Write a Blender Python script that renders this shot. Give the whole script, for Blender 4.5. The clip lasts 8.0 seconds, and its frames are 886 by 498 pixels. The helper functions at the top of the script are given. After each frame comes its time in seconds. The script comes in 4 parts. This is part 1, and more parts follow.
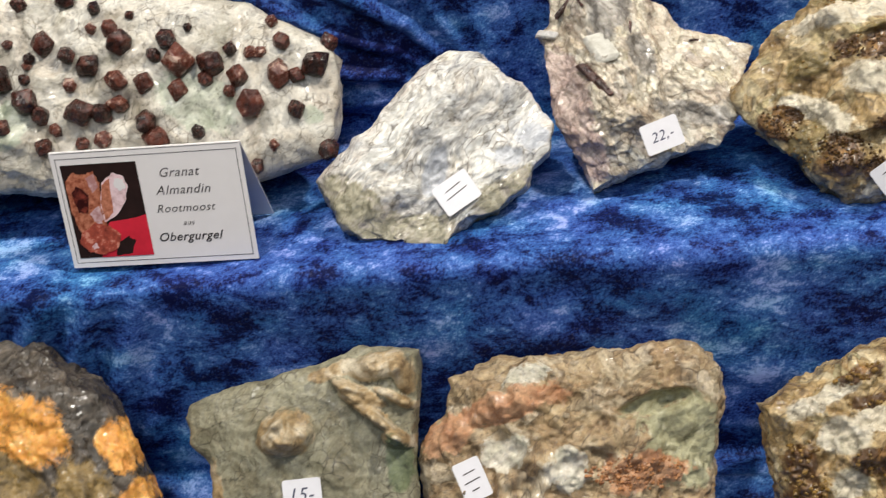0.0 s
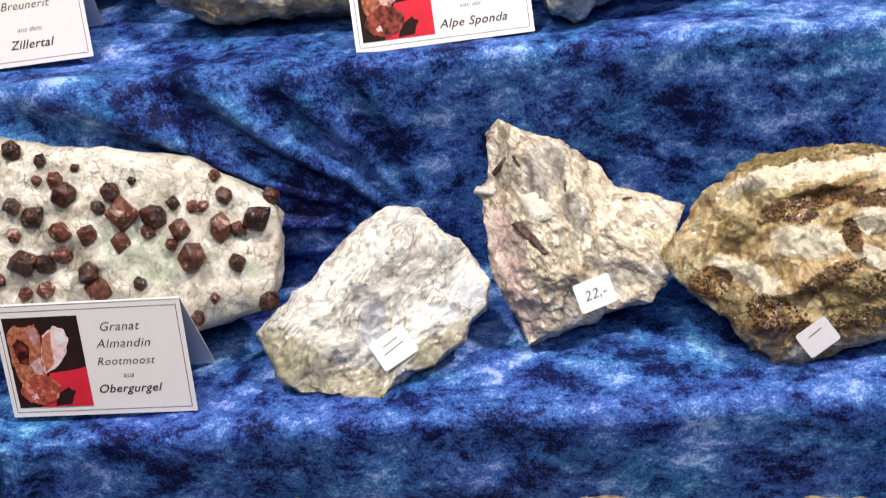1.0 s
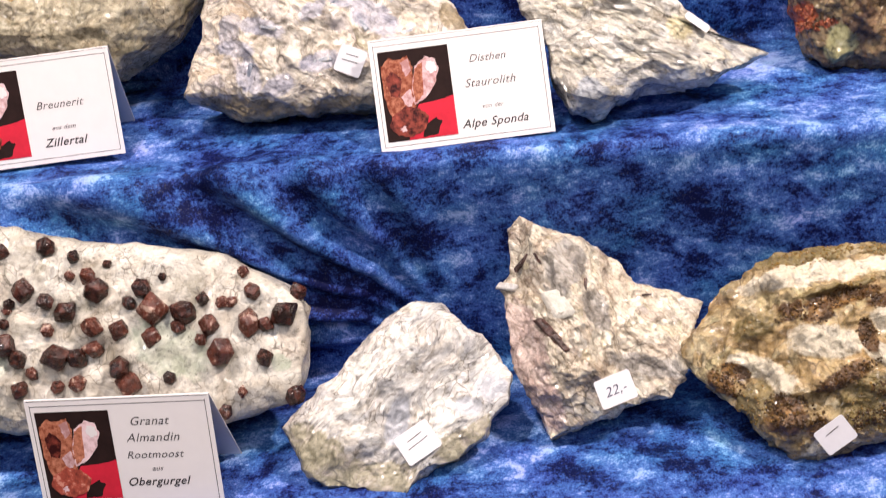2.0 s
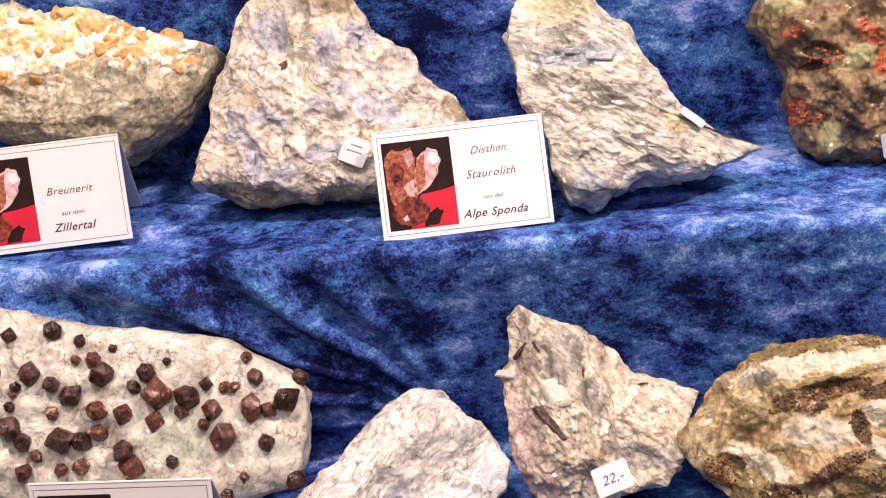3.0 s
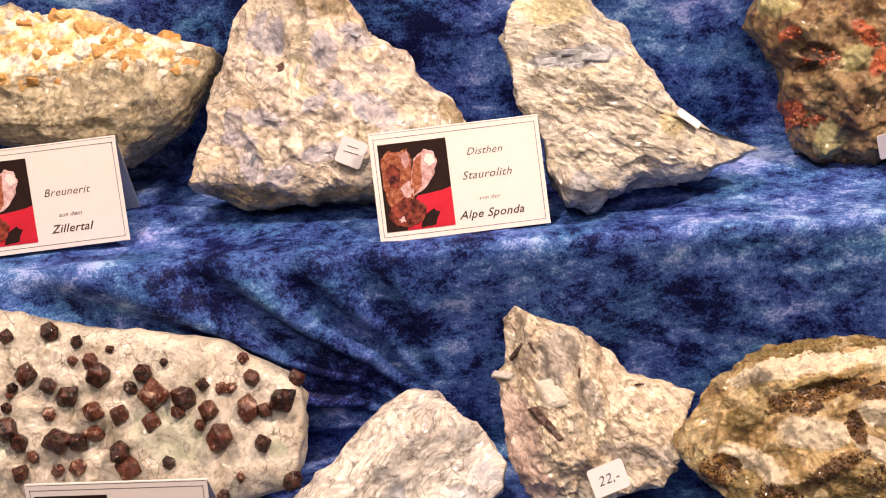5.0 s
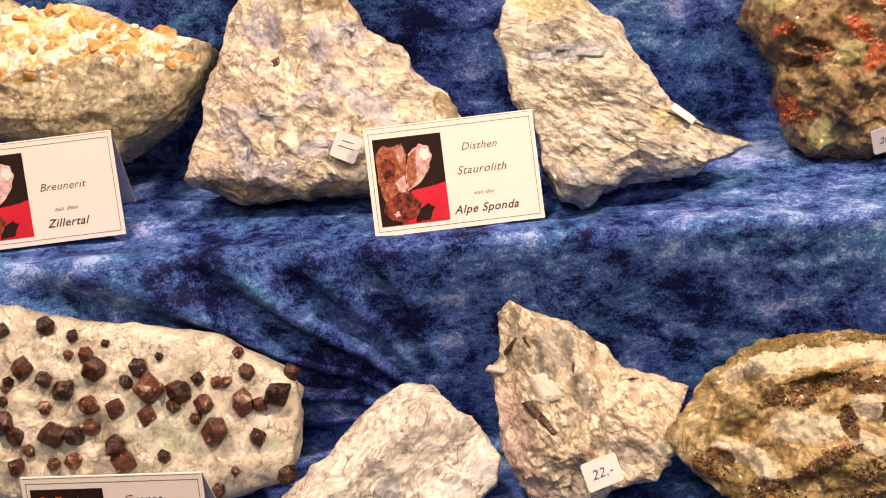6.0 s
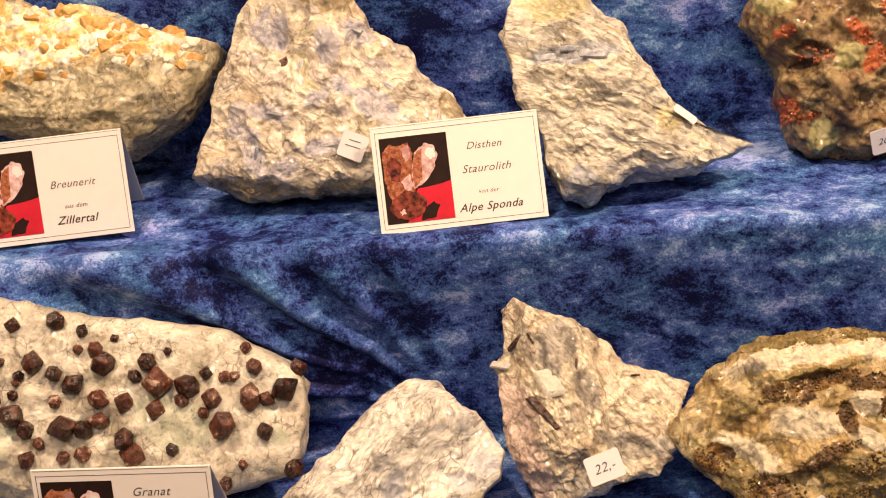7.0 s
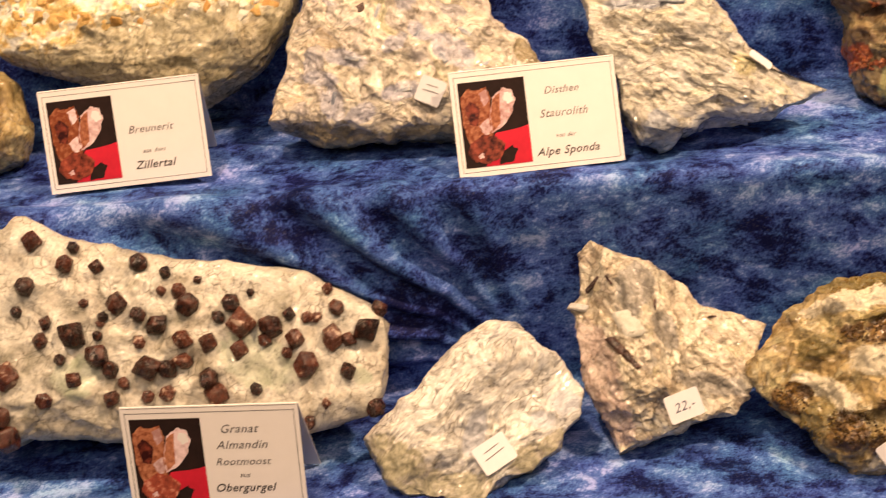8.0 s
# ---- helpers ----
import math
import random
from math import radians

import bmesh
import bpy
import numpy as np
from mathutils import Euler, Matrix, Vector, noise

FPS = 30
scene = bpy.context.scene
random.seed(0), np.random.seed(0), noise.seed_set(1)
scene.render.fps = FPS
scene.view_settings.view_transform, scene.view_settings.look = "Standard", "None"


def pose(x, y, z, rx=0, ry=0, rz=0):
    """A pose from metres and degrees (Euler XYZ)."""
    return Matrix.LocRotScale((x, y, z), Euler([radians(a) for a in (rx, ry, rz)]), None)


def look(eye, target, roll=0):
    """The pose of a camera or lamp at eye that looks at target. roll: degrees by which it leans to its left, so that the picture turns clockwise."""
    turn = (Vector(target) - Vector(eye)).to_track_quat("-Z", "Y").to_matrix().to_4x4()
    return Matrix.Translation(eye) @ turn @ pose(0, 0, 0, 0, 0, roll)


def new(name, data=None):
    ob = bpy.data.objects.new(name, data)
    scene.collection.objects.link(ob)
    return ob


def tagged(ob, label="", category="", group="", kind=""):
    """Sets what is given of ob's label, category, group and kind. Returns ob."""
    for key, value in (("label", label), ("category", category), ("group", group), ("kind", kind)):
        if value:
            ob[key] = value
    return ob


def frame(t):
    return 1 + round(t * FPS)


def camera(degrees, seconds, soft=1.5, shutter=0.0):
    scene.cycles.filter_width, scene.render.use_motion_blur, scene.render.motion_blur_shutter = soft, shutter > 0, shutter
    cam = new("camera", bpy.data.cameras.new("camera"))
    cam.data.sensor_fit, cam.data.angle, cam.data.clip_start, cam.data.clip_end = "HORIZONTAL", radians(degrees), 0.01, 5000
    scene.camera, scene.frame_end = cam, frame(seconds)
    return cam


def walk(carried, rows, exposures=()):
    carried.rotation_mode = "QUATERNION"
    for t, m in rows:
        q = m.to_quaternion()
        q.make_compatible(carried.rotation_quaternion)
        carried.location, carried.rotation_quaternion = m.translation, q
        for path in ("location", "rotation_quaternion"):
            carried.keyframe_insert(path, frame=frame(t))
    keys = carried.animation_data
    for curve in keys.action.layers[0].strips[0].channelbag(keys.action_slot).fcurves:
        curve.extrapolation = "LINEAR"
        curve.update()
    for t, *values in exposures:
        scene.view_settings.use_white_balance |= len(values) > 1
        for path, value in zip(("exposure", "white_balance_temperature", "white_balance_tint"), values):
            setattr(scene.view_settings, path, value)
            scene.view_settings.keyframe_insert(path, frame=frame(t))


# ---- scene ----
cam = camera(38.2, 8.0, 1.1, 0.25)
PATH = [
    (0, (0.014, 0.002, 1.309), (-0.203, 1.63, 0.167), -8.3),
    (0.5, (0.038, 0.017, 1.324), (-0.162, 1.664, 0.207), -8.2),
    (1, (0.039, 0.02, 1.352), (-0.135, 1.706, 0.291), -6.9),
    (1.5, (0.029, 0.014, 1.359), (-0.151, 1.72, 0.332), -6.4),
    (2, (0.035, 0.018, 1.38), (-0.15, 1.748, 0.394), -6.9),
    (2.2, (0.036, 0.016, 1.385), (-0.15, 1.766, 0.427), -6.7),
    (3.3, (0.036, 0.009, 1.399), (-0.14, 1.798, 0.521), -6.0),
    (3.5, (0.039, 0.007, 1.396), (-0.145, 1.8, 0.53), -6.1),
    (4, (0.036, 0.009, 1.399), (-0.142, 1.799, 0.526), -6.1),
    (4.5, (0.037, 0.01, 1.396), (-0.142, 1.796, 0.514), -6.2),
    (6, (0.043, 0.008, 1.396), (-0.138, 1.788, 0.501), -6.2),
    (6.5, (0.042, 0.004, 1.395), (-0.139, 1.786, 0.506), -6.1),
    (7, (0.039, -0.004, 1.396), (-0.137, 1.781, 0.511), -5.9),
    (7.5, (0.038, -0.013, 1.389), (-0.145, 1.773, 0.507), -6.3),
    (8, (-0.009, -0.023, 1.388), (-0.183, 1.744, 0.467), -5.8),
]
walk(cam, [(t, look(eye, target, roll)) for t, eye, target, roll in PATH], [(0, -0.08, 6000, 8), (0.5, 0.1, 6020, 9), (1.0, 0.14, 6050, 12), (1.5, 0.17, 6100, 15), (2.2, 0.17, 6350, 23), (3.3, 0.08, 6900, 29), (4.7, 0.0, 7700, 30), (6, -0.05, 8600, 27), (8, -0.05, 10700, 26)])


# ---- world and lights ----
world = bpy.data.worlds.new("hall_air")
scene.world = world
world.use_nodes = True
world.node_tree.nodes["Background"].inputs[0].default_value = (0.5, 0.55, 0.65, 1)
world.node_tree.nodes["Background"].inputs[1].default_value = 0.03


def lamp(name, at, target, watts, size, colour):
    data = bpy.data.lights.new(name, "AREA")
    data.shape, data.size, data.energy, data.color = "DISK", size, watts, colour
    ob = new(name, data)
    ob.matrix_world = look(at, target)
    return ob


lamp("hall_spot_main", (1.0, 0.33, 2.65), (0.0, 0.68, 1.0), 38, 0.16, (1.0, 0.9, 0.76))
lamp("hall_spot_side", (-0.45, 0.33, 2.75), (0.05, 0.68, 1.0), 26, 0.16, (1.0, 0.9, 0.76))
# weak added fill from the left, with no known lamp behind it
lamp("fill_far", (-1.2, 0.0, 2.9), (-0.05, 0.68, 1.0), 7, 0.16, (1.0, 0.9, 0.76))
# broad added fill that brightens the fronts of the stones
lamp("ceiling_fill", (0.1, -1.6, 3.1), (0.1, -1.6, 0.0), 34, 1.4, (0.95, 0.97, 1.0))


# ---- materials ----
class Nodes:
    """A small helper round one material's node tree."""

    def __init__(self, name):
        self.mat = bpy.data.materials.new(name)
        self.mat.use_nodes = True
        self.tree = self.mat.node_tree
        self.bsdf = self.tree.nodes["Principled BSDF"]

    def add(self, kind, **inputs):
        node = self.tree.nodes.new(kind)
        for key, value in inputs.items():
            self.put(node, key.replace("_", " "), value)
        return node

    def put(self, node, key, value):
        slot = node.inputs[int(key)] if key.isdigit() else node.inputs[key]
        if isinstance(value, bpy.types.NodeSocket):
            self.tree.links.new(value, slot)
        else:
            slot.default_value = value

    def set(self, **inputs):
        for key, value in inputs.items():
            self.put(self.bsdf, key.replace("_", " "), value)

    def coords(self, scale=(1, 1, 1), turn=0.0, bend=0.0):
        """Object coordinates, stretched along a turned axis; bend: how far the grain wanders, in metres."""
        way = self.add("ShaderNodeTexCoord").outputs["Object"]
        if bend:
            way = self.mix(bend, way, self.add("ShaderNodeTexNoise", Vector=way, Scale=38.0, Detail=1.0).outputs[1], "ADD")
        a = self.add("ShaderNodeMapping", Vector=way)
        a.inputs["Rotation"].default_value = (0, 0, radians(turn))
        b = self.add("ShaderNodeMapping", Vector=a.outputs[0])
        b.inputs["Scale"].default_value = scale
        return b.outputs[0]

    def noise(self, vec, scale, detail=5.0, rough=0.6, distort=0.0):
        return self.add("ShaderNodeTexNoise", Vector=vec, Scale=scale, Detail=detail, Roughness=rough, Distortion=distort).outputs[0]

    def ramp(self, fac, stops):
        node = self.add("ShaderNodeValToRGB", Fac=fac)
        el = node.color_ramp.elements
        while len(el) < len(stops):
            el.new(0.5)
        for e, (p, c) in zip(el, stops):
            e.position, e.color = p, (*c, 1)
        return node.outputs[0]

    def mix(self, fac, a, b, blend="MIX"):
        node = self.tree.nodes.new("ShaderNodeMix")
        node.data_type, node.blend_type = "RGBA", blend
        for slot, v in ((node.inputs[0], fac), (node.inputs[6], a), (node.inputs[7], b)):
            if isinstance(v, bpy.types.NodeSocket):
                self.tree.links.new(v, slot)
            else:
                slot.default_value = v if isinstance(v, float) else (*v, 1)
        return node.outputs[2]

    def math(self, op, a, b=0.0):
        node = self.tree.nodes.new("ShaderNodeMath")
        node.operation = op
        self.put(node, "0", a)
        self.put(node, "1", b)
        return node.outputs[0]

    def bump(self, height, strength, distance, normal=None):
        node = self.add("ShaderNodeBump", Height=height, Strength=strength, Distance=distance)
        if normal is not None:
            self.put(node, "Normal", normal)
        return node.outputs[0]


def flake_normal(n, vec, scale, tilt, base=None):
    """Every small cleavage face looks its own way: glints as of mica and crystal grains."""
    jag = n.add("ShaderNodeTexNoise", Vector=vec, Scale=scale * 0.9, Detail=3.0)
    ragged = n.mix(0.35 / scale, vec, jag.outputs[1], "ADD")
    vor = n.add("ShaderNodeTexVoronoi", Vector=ragged, Scale=scale)
    off = n.tree.nodes.new("ShaderNodeVectorMath")
    off.operation = "SUBTRACT"
    n.tree.links.new(vor.outputs["Color"], off.inputs[0])
    off.inputs[1].default_value = (0.5, 0.5, 0.5)
    sc = n.tree.nodes.new("ShaderNodeVectorMath")
    sc.operation = "SCALE"
    n.tree.links.new(off.outputs[0], sc.inputs[0])
    sc.inputs["Scale"].default_value = tilt
    plus = n.tree.nodes.new("ShaderNodeVectorMath")
    n.tree.links.new(base if base is not None else n.add("ShaderNodeNewGeometry").outputs["Normal"], plus.inputs[0])
    n.tree.links.new(sc.outputs[0], plus.inputs[1])
    norm = n.tree.nodes.new("ShaderNodeVectorMath")
    norm.operation = "NORMALIZE"
    n.tree.links.new(plus.outputs[0], norm.inputs[0])
    return norm.outputs[0], vor.outputs["Color"]


def rock_material(name, main, zone_a=None, zone_b=None, zone_c=None, zone_d=None, patches=None, patch=150, patch_mix=0.7, ragged=1.5, dot=0.55, bend=0.016, scale=45, stretch=(1, 1, 1), turn=0.0, rough=0.55, bump=0.6, flake=300, tilt=0.5, gloss=0.3, fine=0.35, streaks=0.0, glint=0.5):
    """Mineral matrix: a colour ramp over warped noise, further minerals or painted hollow shade where the mesh marks
    their zones.
    """
    n = Nodes(name)
    vec = n.coords(stretch, turn, bend)
    plain = n.coords()
    big = n.noise(vec, scale, 8, 0.66, 0.6)
    stops_main = [(0.5 + (p - 0.5) * 0.62, c) for p, c in main]
    col = n.ramp(big, stops_main)
    vein = n.ramp(n.noise(vec, scale * 0.45, 6, 0.6, 1.2), [(0.34, (0.6, 0.58, 0.6)), (0.41, (0.86, 0.77, 0.66)), (0.48, (1, 1, 1)), (0.57, (1, 0.98, 0.95)), (0.63, (0.98, 0.88, 0.8))])
    col = n.mix(0.6, col, vein, "MULTIPLY")
    # single mineral grains, each of its own tone
    swirl = n.add("ShaderNodeTexNoise", Vector=vec, Scale=patch * 0.8, Detail=5.0, Roughness=0.65)
    cells = n.add("ShaderNodeTexVoronoi", Vector=n.mix(0.5 / patch, vec, swirl.outputs[1], "ADD"), Scale=float(patch))
    pick = n.add("ShaderNodeSeparateColor", Color=cells.outputs["Color"]).outputs[0]
    tones = patches or [c for _, c in main[1:]]
    col = n.mix(n.math("MULTIPLY", n.ramp(n.noise(vec, patch * 0.4, 6, 0.7), [(0.42, (0, 0, 0)), (0.58, (1, 1, 1))]), patch_mix), col, n.ramp(pick, [((k + 0.5) / len(tones), c) for k, c in enumerate(tones)]))
    # crevices between the grains, their shade drawn as thin dark colour lines
    gaps = n.add("ShaderNodeTexVoronoi", Vector=n.mix(0.5 / patch, vec, swirl.outputs[1], "ADD"), Scale=float(patch))
    gaps.feature = "DISTANCE_TO_EDGE"
    some = n.ramp(n.noise(plain, 65, 4, 0.6), [(0.47, (0, 0, 0)), (0.6, (1, 1, 1))])
    col = n.mix(n.math("MULTIPLY", some, 0.8), col, n.ramp(gaps.outputs["Distance"], [(0.01, (0.3, 0.26, 0.22)), (0.07, (1, 1, 1))]), "MULTIPLY")
    small_cells = n.add("ShaderNodeTexVoronoi", Vector=n.mix(0.2 / patch, vec, swirl.outputs[1], "ADD"), Scale=patch * 2.7)
    dots = n.ramp(n.add("ShaderNodeSeparateColor", Color=small_cells.outputs["Color"]).outputs[1], [(0.06, (0.42, 0.38, 0.33)), (0.22, (0.74, 0.71, 0.66)), (0.5, (0.95, 0.94, 0.92)), (0.9, (1.06, 1.05, 1.03))])
    col = n.mix(dot, col, dots, "MULTIPLY")
    for key, stops in (("zone_a", zone_a), ("zone_b", zone_b), ("zone_c", zone_c), ("zone_d", zone_d)):
        if stops:
            at = n.add("ShaderNodeAttribute")
            at.attribute_name = key
            edge = n.math("ADD", at.outputs["Fac"], n.math("MULTIPLY", n.math("SUBTRACT", n.noise(vec, 75, 8, 0.72), 0.5), ragged))
            mask = n.ramp(edge, [(0.44, (0, 0, 0)), (0.62, (1, 1, 1))])
            col = n.mix(mask, col, n.ramp(n.noise(plain, scale * 1.7, 6, 0.6, 0.4), stops))
    if streaks:
        thin = n.coords((stretch[0] * 0.45, stretch[1] * 1.5, stretch[2]), turn)
        lines = n.ramp(n.noise(thin, 150, 7, 0.7, 2.2), [(0.36, (0.3, 0.27, 0.23)), (0.43, (0.72, 0.67, 0.58)), (0.5, (0.98, 0.97, 0.95)), (0.6, (1.05, 1.05, 1.05)), (0.66, (0.8, 0.82, 0.86))])
        col = n.mix(streaks, col, lines, "MULTIPLY")
    grain = n.noise(plain, 420, 5, 0.7)
    col = n.mix(fine, col, n.ramp(grain, [(0.3, (0.22, 0.21, 0.2)), (0.55, (0.62, 0.62, 0.62)), (0.75, (0.95, 0.95, 0.95))]), "OVERLAY")
    specks = n.ramp(n.noise(vec, 170, 4, 0.75), [(0.33, (0.25, 0.23, 0.2)), (0.41, (1, 1, 1))])
    col = n.mix(0.7, col, specks, "MULTIPLY")
    normal, grains = flake_normal(n, vec, flake * 0.42, tilt * 0.45)
    normal, cell = flake_normal(n, vec, flake * 1.5, tilt * 0.4, normal)
    shine = flake_normal(n, vec, flake * 0.8, tilt * 1.6)[0]
    n.set(Coat_Weight=n.ramp(n.noise(plain, 90, 4), [(0.4, (0, 0, 0)), (0.58, (glint,) * 3)]), Coat_Roughness=0.17, Coat_Normal=shine)
    sep = n.add("ShaderNodeSeparateColor", Color=grains)
    sep2 = n.add("ShaderNodeSeparateColor", Color=cell)
    tone = n.ramp(n.math("ADD", n.math("MULTIPLY", sep.outputs[1], 0.5), n.math("MULTIPLY", sep2.outputs[2], 0.5)), [(0.12, (0.66, 0.66, 0.68)), (0.35, (0.95, 0.95, 0.94)), (0.85, (1.08, 1.07, 1.05))])
    col = n.mix(0.8, col, tone, "MULTIPLY")
    r = n.ramp(cell, [(0.25, (gloss,) * 3), (0.5, (rough,) * 3), (0.9, (min(1, rough + 0.2),) * 3)])
    h = n.math("ADD", n.noise(vec, scale * 3, 8, 0.7), n.math("MULTIPLY", grain, 0.4))
    shard = n.add("ShaderNodeSeparateColor", Color=small_cells.outputs["Color"]).outputs[0]
    h = n.math("ADD", h, n.math("MULTIPLY", n.math("ADD", pick, n.math("MULTIPLY", shard, 0.7)), dot))
    n.set(Base_Color=col, Roughness=r, Normal=n.bump(h, bump, 0.0016, normal))
    n.bsdf.inputs["Specular IOR Level"].default_value = 0.65
    return n.mat


def crystal_material(name, dark, light, rough=0.25, scale=220, bump=0.25, crust=None):
    """crust: colour of the matrix that still clings to the crystal. Crystals that are scaled to size take a scale of about 2."""
    n = Nodes(name)
    vec = n.coords()
    info = n.add("ShaderNodeObjectInfo")
    t = n.math("ADD", n.noise(vec, scale, 5, 0.65), n.math("MULTIPLY", n.math("SUBTRACT", info.outputs["Random"], 0.5), 0.3))
    col = n.ramp(t, [(0.35, dark), (0.68, light)] + ([(0.74, crust)] if crust else []))
    n.set(Base_Color=col, Roughness=n.ramp(n.noise(vec, scale * 1.6, 3), [(0.35, (rough,) * 3), (0.7, (rough + 0.35,) * 3)]), Normal=n.bump(n.noise(vec, scale * 2.2, 5, 0.7), bump, 0.3 / scale if scale > 20 else 0.0012))
    return n.mat


def plain_material(name, colour, rough=0.6, vary=0.06, scale=300, bump=0.08):
    n = Nodes(name)
    vec = n.coords()
    lo = tuple(c * (1 - vary) for c in colour)
    hi = tuple(min(1, c * (1 + vary)) for c in colour)
    col = n.ramp(n.noise(vec, scale, 5), [(0.3, lo), (0.7, hi)])
    n.set(Base_Color=col, Roughness=rough, Normal=n.bump(n.noise(vec, scale * 5, 3), bump, 0.0005))
    return n.mat


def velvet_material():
    """Crushed velvet: pile pressed in many directions, in a streaky pattern of patches. Their sheen and darkness are
    put into the base colour.
    """
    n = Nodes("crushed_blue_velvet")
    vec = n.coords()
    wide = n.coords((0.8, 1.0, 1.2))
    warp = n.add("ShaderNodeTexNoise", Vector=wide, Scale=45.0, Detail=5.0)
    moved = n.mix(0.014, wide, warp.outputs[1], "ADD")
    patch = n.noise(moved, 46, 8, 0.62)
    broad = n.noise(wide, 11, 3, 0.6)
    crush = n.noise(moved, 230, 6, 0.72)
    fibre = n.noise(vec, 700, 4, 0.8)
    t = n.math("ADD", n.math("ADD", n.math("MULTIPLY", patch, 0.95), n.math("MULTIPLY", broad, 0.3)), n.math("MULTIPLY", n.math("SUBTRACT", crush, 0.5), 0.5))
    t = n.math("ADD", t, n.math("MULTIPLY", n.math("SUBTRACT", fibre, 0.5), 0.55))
    # highlights of the raised pile and its near-black turned patches, as colour
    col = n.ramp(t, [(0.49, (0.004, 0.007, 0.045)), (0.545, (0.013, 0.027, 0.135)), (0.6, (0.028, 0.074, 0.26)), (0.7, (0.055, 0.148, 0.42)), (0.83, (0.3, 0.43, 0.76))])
    # the colour drifts between violet and teal in broad patches
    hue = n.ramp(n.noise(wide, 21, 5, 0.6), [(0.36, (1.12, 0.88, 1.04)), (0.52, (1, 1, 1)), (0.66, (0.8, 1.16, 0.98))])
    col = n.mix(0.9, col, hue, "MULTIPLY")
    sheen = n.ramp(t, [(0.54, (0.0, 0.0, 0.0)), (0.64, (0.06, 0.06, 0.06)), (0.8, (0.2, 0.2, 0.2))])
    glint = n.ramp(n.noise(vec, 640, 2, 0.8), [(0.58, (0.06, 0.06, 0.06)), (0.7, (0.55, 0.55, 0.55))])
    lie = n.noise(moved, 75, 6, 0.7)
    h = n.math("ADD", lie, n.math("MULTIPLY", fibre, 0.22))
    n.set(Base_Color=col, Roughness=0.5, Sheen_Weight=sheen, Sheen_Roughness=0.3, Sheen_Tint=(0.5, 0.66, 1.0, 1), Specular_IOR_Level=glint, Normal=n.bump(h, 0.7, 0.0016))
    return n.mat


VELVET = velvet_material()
WALL = plain_material("hall_wall_paint", (0.55, 0.54, 0.52), 0.8, 0.05, 3)
FLOOR = plain_material("hall_floor_grey", (0.2, 0.19, 0.18), 0.5, 0.2, 4)
CARD = plain_material("white_card", (0.74, 0.70, 0.69), 0.55, 0.02, 90)
INK = plain_material("black_ink", (0.035, 0.03, 0.03), 0.5)
PALE_INK = plain_material("grey_ink", (0.07, 0.06, 0.06), 0.5)
LABEL = plain_material("price_label_paper", (0.72, 0.7, 0.73), 0.5, 0.03, 200)
PEN = plain_material("ballpoint_ink", (0.06, 0.06, 0.1), 0.5)
PHOTO_DARK = plain_material("photo_dark_ground", (0.018, 0.008, 0.007), 0.75, 0.3, 120)
PHOTO_RED = plain_material("photo_red_ground", (0.55, 0.02, 0.04), 0.6, 0.2, 60)
PHOTO_PINK = crystal_material("photo_pink_crystal", (0.2, 0.045, 0.02), (0.62, 0.25, 0.15), 0.3, 330, 0.0, (0.92, 0.7, 0.6))
PHOTO_PALE = crystal_material("photo_pale_crystal", (0.4, 0.2, 0.19), (0.78, 0.58, 0.6), 0.3, 260, 0.0)
PHOTO_LUMP = crystal_material("photo_dark_lump", (0.03, 0.005, 0.005), (0.4, 0.08, 0.05), 0.3, 200, 0.0, (0.6, 0.25, 0.18))

for material in (PHOTO_DARK, PHOTO_RED, PHOTO_PINK, PHOTO_PALE, PHOTO_LUMP):
    material.node_tree.nodes["Principled BSDF"].inputs["Specular IOR Level"].default_value = 0.15

GARNET_ROCK = rock_material("grey_white_mica_schist", [(0.25, (0.3, 0.28, 0.22)), (0.42, (0.46, 0.43, 0.37)), (0.6, (0.57, 0.54, 0.48)), (0.8, (0.64, 0.62, 0.56))],
                            zone_a=[(0.35, (0.3, 0.33, 0.24)), (0.65, (0.5, 0.5, 0.42))], patch_mix=0.25, dot=0.35, scale=35, rough=0.5, bump=0.4, flake=500, tilt=0.3, gloss=0.28, fine=0.25)
GARNET = crystal_material("dark_red_garnet", (0.012, 0.004, 0.003), (0.125, 0.036, 0.022), 0.12, 1.7, 0.6, (0.4, 0.28, 0.22))
WHITE_ROCK = rock_material("white_quartz_and_mica", [(0.25, (0.36, 0.36, 0.37)), (0.42, (0.6, 0.59, 0.58)), (0.6, (0.74, 0.73, 0.7)), (0.8, (0.8, 0.79, 0.76))],
                           zone_a=[(0.3, (0.14, 0.13, 0.08)), (0.5, (0.34, 0.31, 0.22)), (0.7, (0.55, 0.48, 0.42))], zone_b=[(0.3, (0.34, 0.35, 0.39)), (0.7, (0.6, 0.61, 0.64))],
                           scale=60, stretch=(0.55, 1.3, 1), turn=-40, rough=0.45, bump=0.6, flake=260, tilt=0.5, gloss=0.22, streaks=0.2, glint=0.7, patch=170, patch_mix=0.6, bend=0.03,
                           patches=[(0.55, 0.54, 0.52), (0.76, 0.75, 0.71), (0.44, 0.45, 0.48), (0.7, 0.66, 0.56), (0.8, 0.79, 0.76)])
